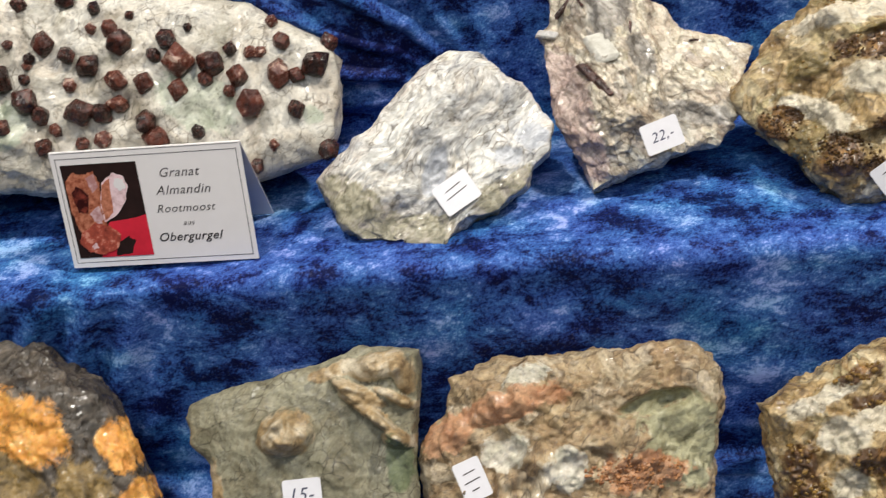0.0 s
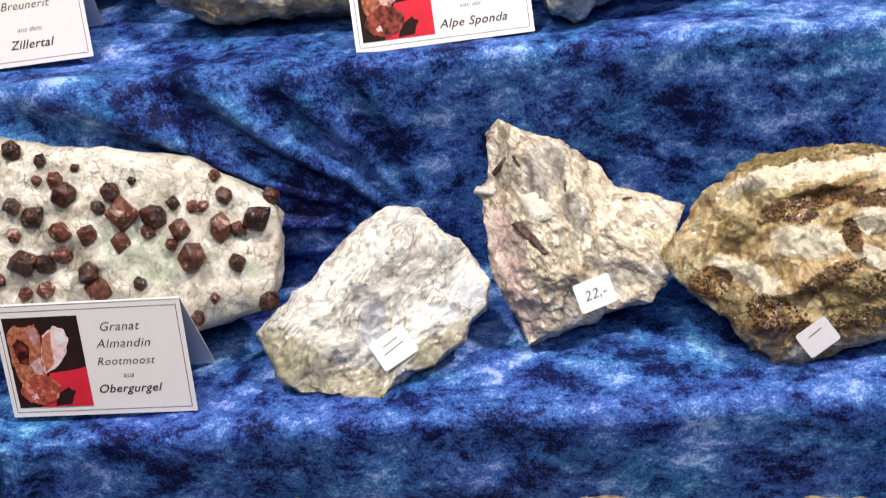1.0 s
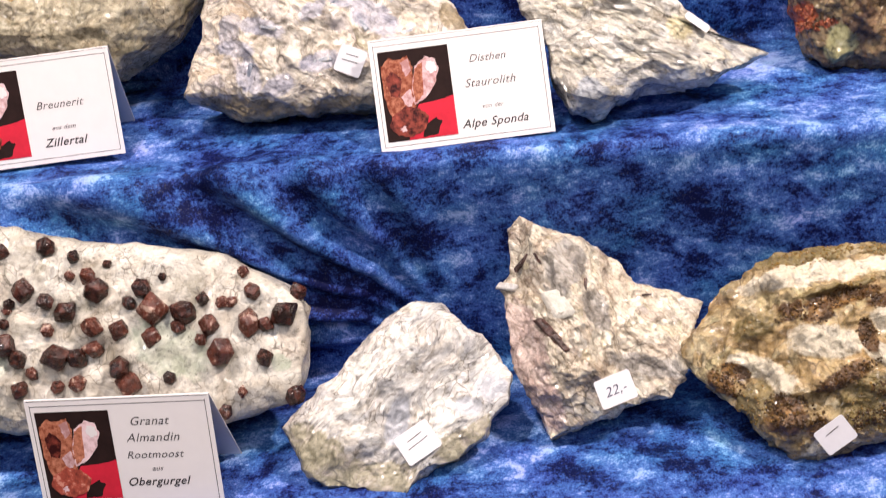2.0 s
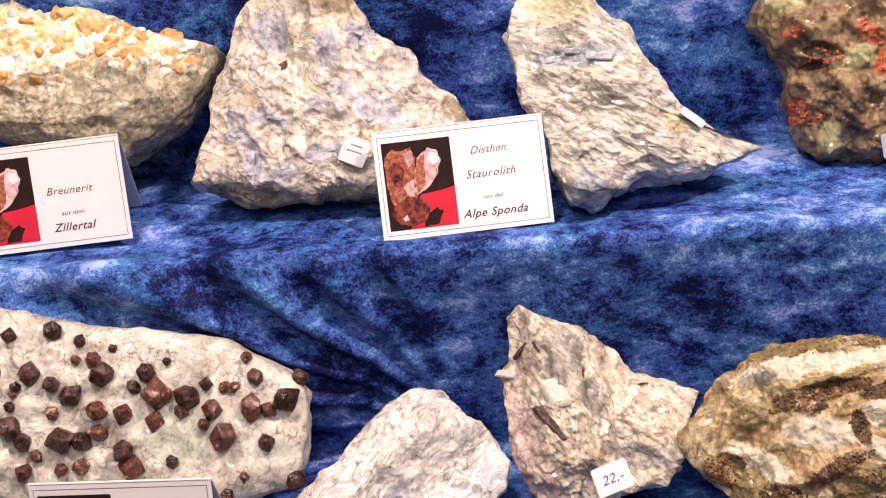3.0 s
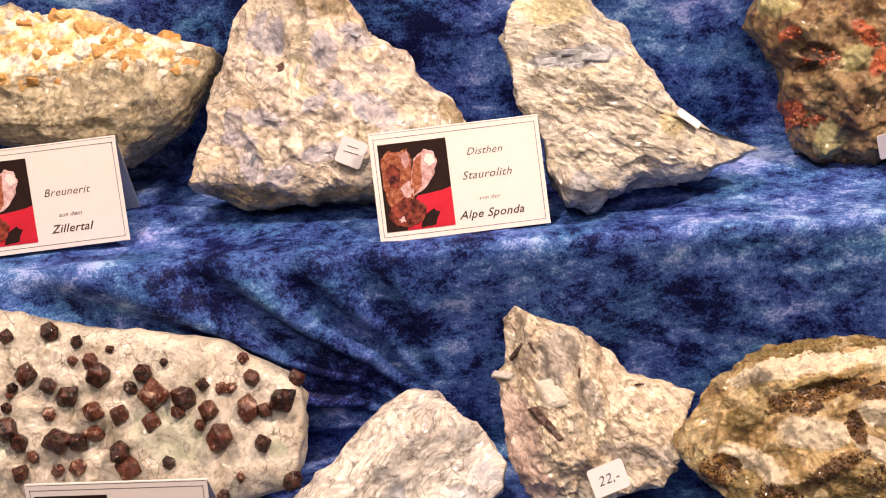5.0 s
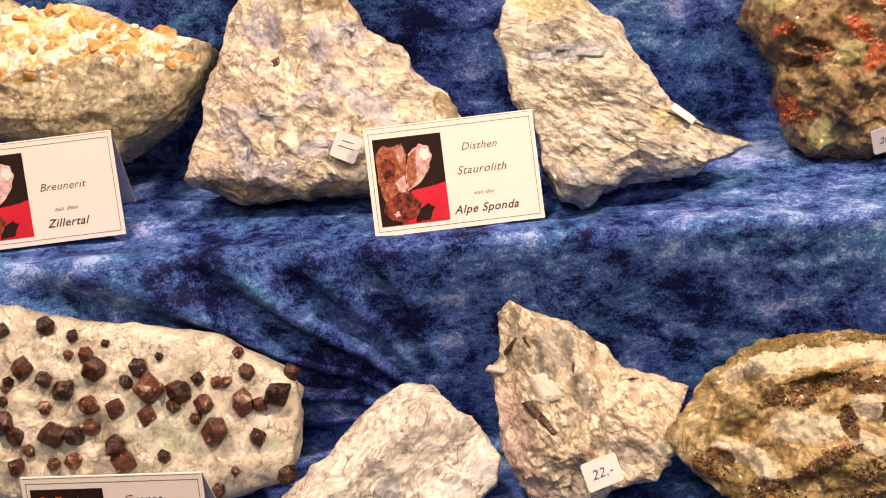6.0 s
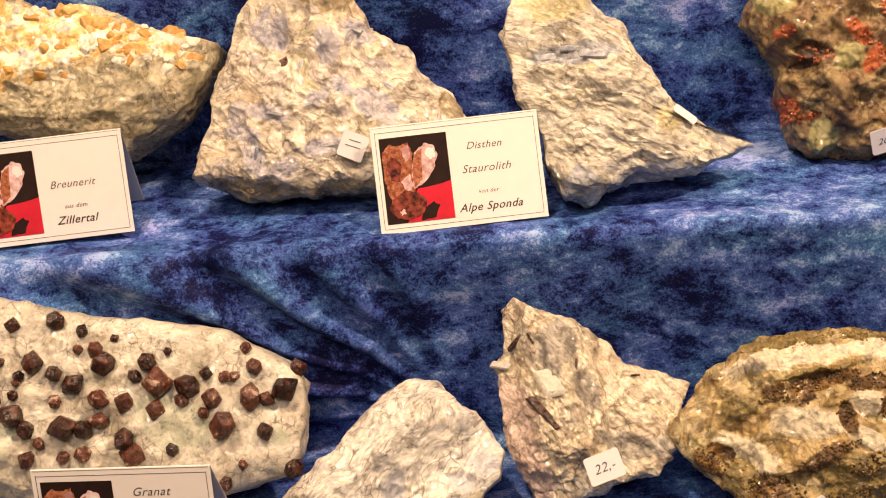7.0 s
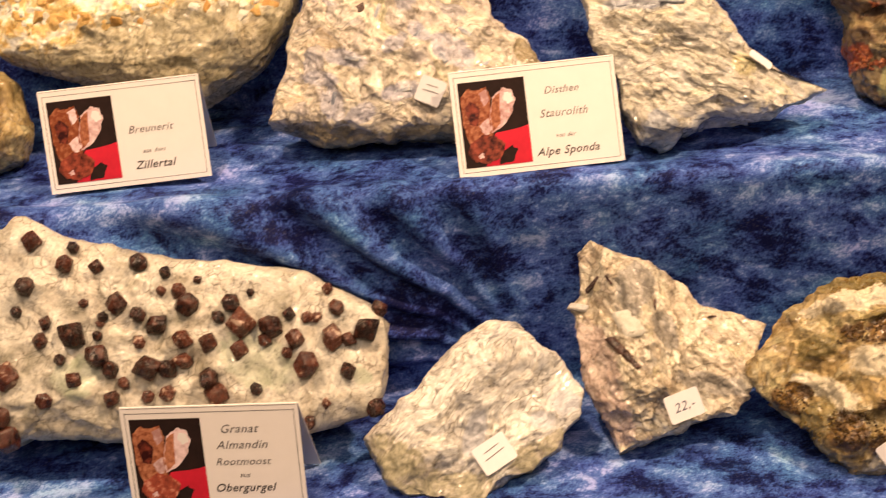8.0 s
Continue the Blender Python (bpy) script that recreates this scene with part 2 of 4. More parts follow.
TRI_ROCK = rock_material("cream_schist_with_staurolite", [(0.25, (0.26, 0.2, 0.15)), (0.4, (0.55, 0.48, 0.39)), (0.55, (0.72, 0.67, 0.56)), (0.8, (0.8, 0.77, 0.68))],
                         zone_a=[(0.35, (0.38, 0.27, 0.24)), (0.65, (0.62, 0.5, 0.45))], zone_b=[(0.3, (0.14, 0.12, 0.1)), (0.6, (0.4, 0.37, 0.33))],
                         scale=50, stretch=(0.7, 1.1, 1), turn=50, rough=0.4, bump=0.7, flake=220, tilt=0.65, gloss=0.16, streaks=0.6, glint=0.9, patch=140,
                         patches=[(0.5, 0.4, 0.3), (0.74, 0.69, 0.58), (0.3, 0.25, 0.2), (0.66, 0.55, 0.47), (0.8, 0.76, 0.67), (0.6, 0.53, 0.36)])
YELLOW_ROCK = rock_material("ochre_stained_marble", [(0.25, (0.17, 0.1, 0.03)), (0.42, (0.36, 0.25, 0.11)), (0.56, (0.53, 0.4, 0.21)), (0.8, (0.62, 0.51, 0.32))],
                            zone_a=[(0.3, (0.42, 0.38, 0.27)), (0.45, (0.53, 0.47, 0.36)), (0.65, (0.62, 0.56, 0.44))], zone_b=[(0.3, (0.03, 0.013, 0.003)), (0.5, (0.1, 0.045, 0.01)), (0.68, (0.3, 0.16, 0.045))],
                            zone_c=[(0.3, (0.62, 0.53, 0.39)), (0.7, (0.74, 0.68, 0.55))], zone_d=[(0.3, (0.1, 0.065, 0.018)), (0.5, (0.2, 0.15, 0.055)), (0.7, (0.34, 0.25, 0.11))],
                            patches=[(0.2, 0.12, 0.035), (0.36, 0.25, 0.1), (0.5, 0.4, 0.22), (0.27, 0.26, 0.13), (0.62, 0.54, 0.37)], scale=48, patch=120, rough=0.55, bump=0.9, flake=260, tilt=0.6, gloss=0.22, streaks=0.35, glint=0.6)
DRUSE = crystal_material("brown_green_druse", (0.045, 0.02, 0.005), (0.26, 0.155, 0.04), 0.14, 260)
KYANITE_ROCK = rock_material("kyanite_schist_cream", [(0.24, (0.3, 0.28, 0.27)), (0.4, (0.56, 0.51, 0.44)), (0.56, (0.72, 0.66, 0.57)), (0.8, (0.82, 0.78, 0.7))],
                             zone_a=[(0.35, (0.3, 0.3, 0.37)), (0.65, (0.56, 0.53, 0.56))], zone_b=[(0.3, (0.1, 0.075, 0.04)), (0.6, (0.4, 0.32, 0.2))],
                             scale=55, stretch=(0.6, 1.2, 1), turn=35, rough=0.45, bump=0.8, flake=200, tilt=0.55, gloss=0.2, streaks=0.4, glint=0.7, patch=88, patch_mix=0.9, bend=0.045,
                             patches=[(0.78, 0.69, 0.58), (0.5, 0.45, 0.48), (0.8, 0.74, 0.64), (0.62, 0.48, 0.34), (0.34, 0.34, 0.41), (0.8, 0.69, 0.6), (0.58, 0.54, 0.36), (0.72, 0.64, 0.56)])
SILVER_ROCK = rock_material("silvery_kyanite_schist", [(0.24, (0.32, 0.32, 0.31)), (0.42, (0.56, 0.54, 0.49)), (0.58, (0.7, 0.67, 0.58)), (0.8, (0.82, 0.8, 0.72))],
                            zone_a=[(0.3, (0.2, 0.22, 0.27)), (0.65, (0.52, 0.54, 0.57))], zone_b=[(0.3, (0.42, 0.36, 0.2)), (0.7, (0.72, 0.66, 0.46))],
                            scale=60, stretch=(0.5, 1.4, 1), turn=25, rough=0.36, bump=0.8, flake=190, tilt=0.75, gloss=0.1, streaks=0.5, glint=1.0, patch=150, patch_mix=0.8,
                            patches=[(0.74, 0.71, 0.64), (0.52, 0.51, 0.5), (0.84, 0.82, 0.77), (0.64, 0.58, 0.42), (0.36, 0.37, 0.4), (0.76, 0.72, 0.62)])
BREUN_ROCK = rock_material("talc_schist_grey_green", [(0.25, (0.24, 0.21, 0.13)), (0.5, (0.42, 0.37, 0.26)), (0.75, (0.54, 0.5, 0.38))],
                           zone_a=[(0.36, (0.55, 0.3, 0.09)), (0.48, (0.72, 0.52, 0.25)), (0.56, (0.8, 0.74, 0.6)), (0.66, (0.85, 0.83, 0.76))], scale=55, rough=0.45, bump=0.7, flake=240, tilt=0.7, gloss=0.15)
BREUNERITE = crystal_material("amber_breunerite", (0.44, 0.22, 0.06), (0.7, 0.46, 0.19), 0.3, 1.4, 0.8, (0.76, 0.66, 0.46))
# zone_c is no mineral: near-black colour for the shade inside a cavity
RED_ROCK = rock_material("brown_green_ore_rock", [(0.25, (0.065, 0.03, 0.014)), (0.42, (0.19, 0.105, 0.05)), (0.58, (0.28, 0.19, 0.09)), (0.8, (0.4, 0.31, 0.16))],
                         zone_a=[(0.3, (0.26, 0.04, 0.015)), (0.65, (0.55, 0.13, 0.045))], zone_b=[(0.35, (0.25, 0.22, 0.09)), (0.7, (0.42, 0.4, 0.2))], zone_c=[(0.3, (0.02, 0.008, 0.005)), (0.7, (0.09, 0.04, 0.02))],
                         scale=70, rough=0.55, bump=1.0, flake=280, tilt=0.55, gloss=0.25)
RED_CRYSTAL = crystal_material("orange_red_crystal", (0.17, 0.035, 0.013), (0.45, 0.13, 0.05), 0.2, 200)
ORANGE_ROCK = rock_material("dark_hornfels_with_orange", [(0.25, (0.018, 0.014, 0.01)), (0.5, (0.06, 0.048, 0.036)), (0.75, (0.17, 0.14, 0.11))],
                            zone_a=[(0.3, (0.52, 0.2, 0.03)), (0.55, (0.78, 0.36, 0.07)), (0.75, (0.8, 0.5, 0.2))], zone_b=[(0.3, (0.06, 0.04, 0.015)), (0.6, (0.3, 0.2, 0.07)), (0.8, (0.45, 0.4, 0.32))],
                            scale=60, rough=0.5, bump=0.8, flake=300, tilt=0.5, gloss=0.25)
GREEN_ROCK = rock_material("grey_green_skarn", [(0.25, (0.12, 0.11, 0.065)), (0.5, (0.21, 0.195, 0.13)), (0.75, (0.3, 0.285, 0.2))],
                           zone_a=[(0.3, (0.16, 0.1, 0.04)), (0.45, (0.34, 0.24, 0.12)), (0.62, (0.52, 0.45, 0.33))], zone_b=[(0.3, (0.06, 0.08, 0.035)), (0.7, (0.17, 0.19, 0.1))],
                           scale=40, rough=0.6, bump=0.4, flake=350, tilt=0.25, gloss=0.45, glint=0.1, patch_mix=0.3, dot=0.3)
RUST_ROCK = rock_material("rusty_brown_skarn", [(0.25, (0.14, 0.085, 0.04)), (0.42, (0.31, 0.21, 0.11)), (0.58, (0.44, 0.34, 0.2)), (0.8, (0.58, 0.5, 0.37))],
                          zone_a=[(0.3, (0.22, 0.2, 0.1)), (0.6, (0.42, 0.4, 0.25)), (0.8, (0.52, 0.5, 0.36))], zone_b=[(0.3, (0.32, 0.13, 0.05)), (0.6, (0.54, 0.31, 0.17))], zone_c=[(0.3, (0.42, 0.4, 0.3)), (0.6, (0.66, 0.6, 0.5))], patch=110, ragged=2.2,
                          scale=60, rough=0.6, bump=1.0, flake=280, tilt=0.5, gloss=0.3)
RUST_DRUSE = crystal_material("rust_red_druse", (0.14, 0.05, 0.02), (0.42, 0.2, 0.08), 0.18, 260)
STAUROLITE = crystal_material("dark_brown_staurolite", (0.025, 0.011, 0.009), (0.14, 0.06, 0.045), 0.14, 2.2, 0.5)
KYANITE = crystal_material("blue_grey_kyanite", (0.17, 0.19, 0.24), (0.48, 0.5, 0.54), 0.12, 2.5, 0.4, (0.62, 0.6, 0.54))
FELDSPAR = crystal_material("cream_feldspar", (0.56, 0.52, 0.43), (0.76, 0.73, 0.65), 0.35, 2.4, 0.6, (0.42, 0.36, 0.28))
QUARTZ = crystal_material("glassy_white_quartz", (0.42, 0.4, 0.38), (0.75, 0.73, 0.7), 0.1, 1.8, 0.4)


# ---- noise for the stone shapes ----
def hashed(i, j, k, seed):
    h = (i.astype(np.int64) * 73856093) ^ (j.astype(np.int64) * 19349663) ^ (k.astype(np.int64) * 83492791) ^ (seed * 2654435761)
    h = (h ^ (h >> 13)) * 1274126177 & 0xFFFFFFFF
    h = (h ^ (h >> 16)) * 2246822519 & 0xFFFFFFFF
    return ((h ^ (h >> 15)) & 0xFFFFFF) / float(0xFFFFFF)


def value_noise(p, seed):
    c = np.floor(p)
    f = p - c
    f = f * f * (3 - 2 * f)
    out = np.zeros(len(p))
    for a in (0, 1):
        for b in (0, 1):
            for d in (0, 1):
                w = (f[:, 0] if a else 1 - f[:, 0]) * (f[:, 1] if b else 1 - f[:, 1]) * (f[:, 2] if d else 1 - f[:, 2])
                out += w * hashed(c[:, 0] + a, c[:, 1] + b, c[:, 2] + d, seed)
    return out - 0.5


def fractal(p, seed, octaves=4, gain=0.5):
    out, amp = np.zeros(len(p)), 1.0
    for o in range(octaves):
        out += amp * value_noise(p * 2.03 ** o, seed + o)
        amp *= gain
    return out


def chips(p, seed, slope, crack=0.1):
    """Broken faces: shallow scooped facets that meet in ridges, with a few cracks between them."""
    c = np.floor(p)
    best, low = np.full(len(p), 1e9), np.full(len(p), 1e9)
    step = np.zeros(len(p))
    for a in (-1, 0, 1):
        for b in (-1, 0, 1):
            for d in (-1, 0, 1):
                if abs(a) + abs(b) + abs(d) == 3:
                    continue
                i, j, k = c[:, 0] + a, c[:, 1] + b, c[:, 2] + d
                q = np.stack([i + hashed(i, j, k, seed), j + hashed(i, j, k, seed + 7), k + hashed(i, j, k, seed + 13)], 1)
                dist = ((p - q) ** 2).sum(1)
                t = np.stack([hashed(i, j, k, seed + s) - 0.5 for s in (17, 23, 29)], 1)
                v = ((p - q) * t).sum(1) * slope + 0.55 * (hashed(i, j, k, seed + 31) - 0.5)
                low = np.minimum(low, 0.8 * v + 1.1 * dist)
                near = dist < best
                best = np.where(near, dist, best)
                step = np.where(near, v, step)
    return (1 - crack) * 1.3 * (low - 0.1) + crack * step


def ico(level):
    bm = bmesh.new()
    bmesh.ops.create_icosphere(bm, subdivisions=level, radius=1.0)
    v = np.array([x.co[:] for x in bm.verts])
    f = [[x.index for x in y.verts] for y in bm.faces]
    bm.free()
    return v, f


BALLS = {level: ico(level) for level in (5, 7, 8)}


def rim(outline, theta):
    """Distance from the middle of a closed outline to its edge, in each direction theta."""
    pts = np.array(outline, float)
    area = 0.5 * np.sum(pts[:, 0] * np.roll(pts[:, 1], -1) - np.roll(pts[:, 0], -1) * pts[:, 1])
    cross = pts[:, 0] * np.roll(pts[:, 1], -1) - np.roll(pts[:, 0], -1) * pts[:, 1]
    mid = np.array([np.sum((pts[:, k] + np.roll(pts[:, k], -1)) * cross) for k in (0, 1)]) / (6 * area)
    out = np.full(len(theta), 1e-3)
    dx, dy = np.cos(theta), np.sin(theta)
    for p, q in zip(pts - mid, np.roll(pts, -1, 0) - mid):
        e = q - p
        den = dx * e[1] - dy * e[0]
        den = np.where(abs(den) < 1e-9, 1e-9, den)
        r = (p[0] * e[1] - p[1] * e[0]) / den
        s = (p[0] * dy - p[1] * dx) / den
        ok = (r > 0) & (s >= -1e-6) & (s <= 1 + 1e-6)
        out = np.where(ok, np.maximum(out, r), out)
    return mid, out


def blob(u, v, zones, seed):
    """How much of a zone a place is in; zones: middle, half sizes, turn in degrees, height in cm."""
    val, lift = np.zeros(len(u)), np.zeros(len(u))
    for zu, zv, ru, rv, turn, height in zones:
        c, s = math.cos(radians(turn)), math.sin(radians(turn))
        a, b = ((u - zu) * c + (v - zv) * s) / ru, ((v - zv) * c - (u - zu) * s) / rv
        inside = np.clip(1.0 - (a * a + b * b) * 0.5, 0, 1)
        val = np.maximum(val, inside)
        lift += height * np.clip(inside * 2 - 0.9, 0, 1) * (1 + 0.9 * fractal(np.stack([u, v, u * 0], 1) / 0.9, seed + 70, 3))
    return val, lift


def smooth_mesh(name, verts, faces, material, smooth=True):
    me = bpy.data.meshes.new(name)
    me.from_pydata([tuple(v) for v in verts], [], faces)
    if smooth:
        me.polygons.foreach_set("use_smooth", [True] * len(me.polygons))
    me.materials.append(material)
    return me


def rock(name, at, lean, yaw, outline, front, back, material, label, ground, behind, seed=1, flat=0.6, cuts=(), coarse=(3.0, 0.5), middle=(1.1, 0.25), small=(0.4, 0.09),
         stretch=(1, 1, 1), turn=0.0, zone_a=(), zone_b=(), zone_c=(), zone_d=(), level=7, wobble=0.35, crack=0.28, category="rock"):
    """A hand-sized rough stone. The outline (cm) lies in a plane that leans back; front and back: how far it swells from it (cm)."""
    ball, faces = BALLS[level]
    theta = np.arctan2(ball[:, 1], ball[:, 0])
    s = np.hypot(ball[:, 0], ball[:, 1])
    mid, r = rim(outline, theta)
    reach = r * s ** 0.9
    u, v = mid[0] + reach * np.cos(theta), mid[1] + reach * np.sin(theta)
    up = ball[:, 2]
    w = np.where(up > 0, front, back) * np.sign(up) * abs(up) ** flat
    for nu, nv, d in cuts:
        w = np.where(up > 0, np.minimum(w, np.maximum(d - nu * u - nv * v, w * 0.15)), w)
    za, la = blob(u, v, zone_a, seed)
    zb, lb = blob(u, v, zone_b, seed + 1)
    zc, lc = blob(u, v, zone_c, seed + 2)
    zd, ld = blob(u, v, zone_d, seed + 3)
    p = np.stack([u, v, w], 1)
    c, sn = math.cos(radians(turn)), math.sin(radians(turn))
    q = np.stack([(p[:, 0] * c + p[:, 1] * sn) / stretch[0], (p[:, 1] * c - p[:, 0] * sn) / stretch[1], p[:, 2] / stretch[2]], 1)
    q = q + 0.25 * np.stack([value_noise(p * 1.3, seed + 90 + k) for k in range(3)], 1)
    c2, s2 = math.cos(radians(turn + 68)), math.sin(radians(turn + 68))
    across = np.stack([(p[:, 0] * c2 + p[:, 1] * s2) / stretch[0], (p[:, 1] * c2 - p[:, 0] * s2) / stretch[1], p[:, 2] / stretch[2]], 1) * 1.25
    d = 1.2 * coarse[1] * chips(q / coarse[0], seed, 1.6, 0.1) + 0.9 * middle[1] * chips(q / middle[0], seed + 3, 1.8, crack) + 0.6 * middle[1] * chips(across / middle[0], seed + 9, 1.8, crack) + 1.2 * small[1] * chips(q / small[0], seed + 5, 2.0, crack)
    d += 0.25 * middle[1] * fractal(q / middle[0], seed + 40, 4, 0.55)
    edge = np.clip(s, 0, 1) ** 6
    n = np.stack([np.cos(theta) * s * 0.9, np.sin(theta) * s * 0.9, up], 1)
    n /= np.linalg.norm(n, axis=1)[:, None]
    p = p + n * (d * (1 - 0.6 * edge))[:, None]
    p[:, 2] += (la + lb + lc + ld) * np.clip(up * 3, 0, 1)
    p[:, :2] += (np.stack([np.cos(theta), np.sin(theta)], 1)) * (edge * wobble * fractal(p / 0.9, seed + 60, 3))[:, None]
    m = pose(*at, 90 - lean, 0, yaw)
    rot = np.array(m.to_3x3())
    world_p = p / 100 @ rot.T + np.array(at)
    sink = world_p[:, 2] < ground
    world_p[sink, 2] = ground - 0.001 + 0.002 * value_noise(p[sink] / 0.7, seed)
    world_p[:, 1] = np.minimum(world_p[:, 1], behind)
    local = (world_p - np.array(at)) @ rot
    me = smooth_mesh(name, local, faces, material)
    for key, val in (("zone_a", za), ("zone_b", zb), ("zone_c", zc), ("zone_d", zd)):
        me.attributes.new(key, "FLOAT", "POINT").data.foreach_set("value", val.astype(np.float32))
    ob = new(name, me)
    ob.matrix_world = m
    tagged(ob, label, category)
    normals = np.zeros(len(local) * 3, np.float32)
    me.vertices.foreach_get("normal", normals)
    return ob, local * 100, normals.reshape(-1, 3)


def spot(stone, u, v, reach=0.35):
    """The place on a stone's front at (u, v) in cm, and the mean way that the surface looks there."""
    ob, p, n = stone
    dist = (p[:, 0] - u) ** 2 + (p[:, 1] - v) ** 2 + np.where(p[:, 2] > 0.0, 0, 50)
    first = int(np.argmin(dist))
    near = np.flatnonzero(dist < reach ** 2)
    near = near if len(near) > 3 else np.array([first])
    way = n[near].mean(0)
    return Vector(p[first]) / 100, Vector(way).normalized(), p[near, 2].max() / 100


def part(name, bm, material, parent, label="", at=None, smooth=False):
    me = bm if isinstance(bm, bpy.types.Mesh) else bpy.data.meshes.new(name)
    if not isinstance(bm, bpy.types.Mesh):
        bm.to_mesh(me)
        bm.free()
        me.materials.append(material)
        if smooth:
            me.polygons.foreach_set("use_smooth", [True] * len(me.polygons))
    ob = new(name, me)
    ob.parent = parent
    if at is not None:
        ob.matrix_local = at
    return tagged(ob, label)


def slab(w, h, d, corner=0.0):
    """A thin sheet in x and y, from z = 0 to d, with rounded corners."""
    bm = bmesh.new()
    ring = []
    for cx, cy, a0 in ((1, 1, 0), (-1, 1, 90), (-1, -1, 180), (1, -1, 270)):
        for k in range(4 if corner else 1):
            a = radians(a0 + 30 * k)
            ring.append((cx * (w / 2 - corner) + corner * math.cos(a), cy * (h / 2 - corner) + corner * math.sin(a)))
    lo, hi = [bm.verts.new((x, y, 0)) for x, y in ring], [bm.verts.new((x, y, d)) for x, y in ring]
    bm.faces.new(hi)
    bm.faces.new(lo[::-1])
    for i in range(len(ring)):
        j = (i + 1) % len(ring)
        bm.faces.new((lo[i], lo[j], hi[j], hi[i]))
    return bm


def polygon(pts, d):
    bm = bmesh.new()
    lo, hi = [bm.verts.new((x, y, 0)) for x, y in pts], [bm.verts.new((x, y, d)) for x, y in pts]
    bm.faces.new(hi)
    bm.faces.new(lo[::-1])
    for i in range(len(pts)):
        j = (i + 1) % len(pts)
        bm.faces.new((lo[i], lo[j], hi[j], hi[i]))
    bmesh.ops.recalc_face_normals(bm, faces=bm.faces)
    return bm


def writing(body, width, material, parent, at, slant=0.35, bold=0.0, name="text_line"):
    """A line of print, scaled to its width in metres and centred on at."""
    cu = bpy.data.curves.new(name, "FONT")
    cu.body, cu.size, cu.shear, cu.offset, cu.resolution_u = body, 1.0, slant, bold, 3
    cu.space_character = 1.08
    tmp = bpy.data.objects.new(name, cu)
    scene.collection.objects.link(tmp)
    me = bpy.data.meshes.new_from_object(tmp.evaluated_get(bpy.context.evaluated_depsgraph_get()))
    bpy.data.objects.remove(tmp)
    xs, ys = [v.co.x for v in me.vertices], [v.co.y for v in me.vertices]
    k = width / (max(xs) - min(xs))
    mx, my = (max(xs) + min(xs)) / 2, 0.33
    for v in me.vertices:
        v.co = ((v.co.x - mx) * k, (v.co.y - my) * k, 0)
    me.materials.clear()
    me.materials.append(material)
    ob = new(name, me)
    ob.parent = parent
    ob.matrix_local = at
    return ob


def facing(place, way, turn=0.0):
    """A pose whose z looks along way and whose x keeps level, turned about z."""
    z = way.normalized()
    x = Vector((0, 1, 0)).cross(z).normalized()
    y = z.cross(x)
    m = Matrix((x, y, z)).transposed().to_4x4()
    return Matrix.Translation(place) @ m @ pose(0, 0, 0, 0, 0, turn)


def price_label(stone, u, v, w, h, turn, text="", bars=0):
    place, way, top = spot(stone, u, v, 0.6)
    # labels lie flat on the outer bumps of the stone
    way = (way + Vector((0, 0, 0.8))).normalized()
    place = Vector((place.x, place.y, top + 0.0006))
    tag = part("price_label", slab(w, h, 0.0004, corner=0.0015), LABEL, stone[0], "small white paper price label", facing(place, way, turn))
    if text:
        writing(text, w * 0.6, PEN, tag, pose(0, 0, 0.0005), 0.3, 0.0, "handwriting")
    for k in range(bars):
        part("handwriting_bar", slab(w * (0.45, 0.6, 0.3)[k], h * 0.028, 0.0002), PALE_INK, tag, "", pose(0, h * (0.2 - 0.22 * k), 0.0004, 0, 0, 4))
    return tag


def gem(seed, squash=0.15):
    """A rhombic dodecahedron with slightly uneven faces and small chamfers, radius about 1."""
    rng = random.Random(seed)
    pts = [(x, y, z) for x in (-1, 1) for y in (-1, 1) for z in (-1, 1)] + [(2, 0, 0), (-2, 0, 0), (0, 2, 0), (0, -2, 0), (0, 0, 2), (0, 0, -2)]
    bm = bmesh.new()
    for x, y, z in pts:
        bm.verts.new([c * 0.58 * (1 + rng.uniform(-squash, squash)) for c in (x, y, z)])
    bmesh.ops.convex_hull(bm, input=bm.verts)
    bmesh.ops.dissolve_limit(bm, angle_limit=radians(6), verts=bm.verts, edges=bm.edges)
    bmesh.ops.bevel(bm, geom=bm.edges, offset=0.07, segments=1, affect="EDGES", profile=0.5)
    bmesh.ops.triangulate(bm, faces=bm.faces)
    me = bpy.data.meshes.new("garnet_crystal")
    bm.to_mesh(me)
    bm.free()
    return me


def block(seed, sizes=(1, 0.8, 0.6), skew=0.25):
    """A chipped rhombohedral crystal."""
    rng = random.Random(seed)
    bm = bmesh.new()
    for x in (-1, 1):
        for y in (-1, 1):
            for z in (-1, 1):
                bm.verts.new((sizes[0] * (x + skew * y) * rng.uniform(0.75, 1.05), sizes[1] * (y + skew * z) * rng.uniform(0.75, 1.05), sizes[2] * z * rng.uniform(0.75, 1.05)))
    bmesh.ops.convex_hull(bm, input=bm.verts)
    bmesh.ops.dissolve_limit(bm, angle_limit=radians(5), verts=bm.verts, edges=bm.edges)
    bmesh.ops.bevel(bm, geom=bm.edges, offset=0.09, segments=1, affect="EDGES", profile=0.5)
    bmesh.ops.triangulate(bm, faces=bm.faces)
    me = bpy.data.meshes.new("crystal")
    bm.to_mesh(me)
    bm.free()
    return me


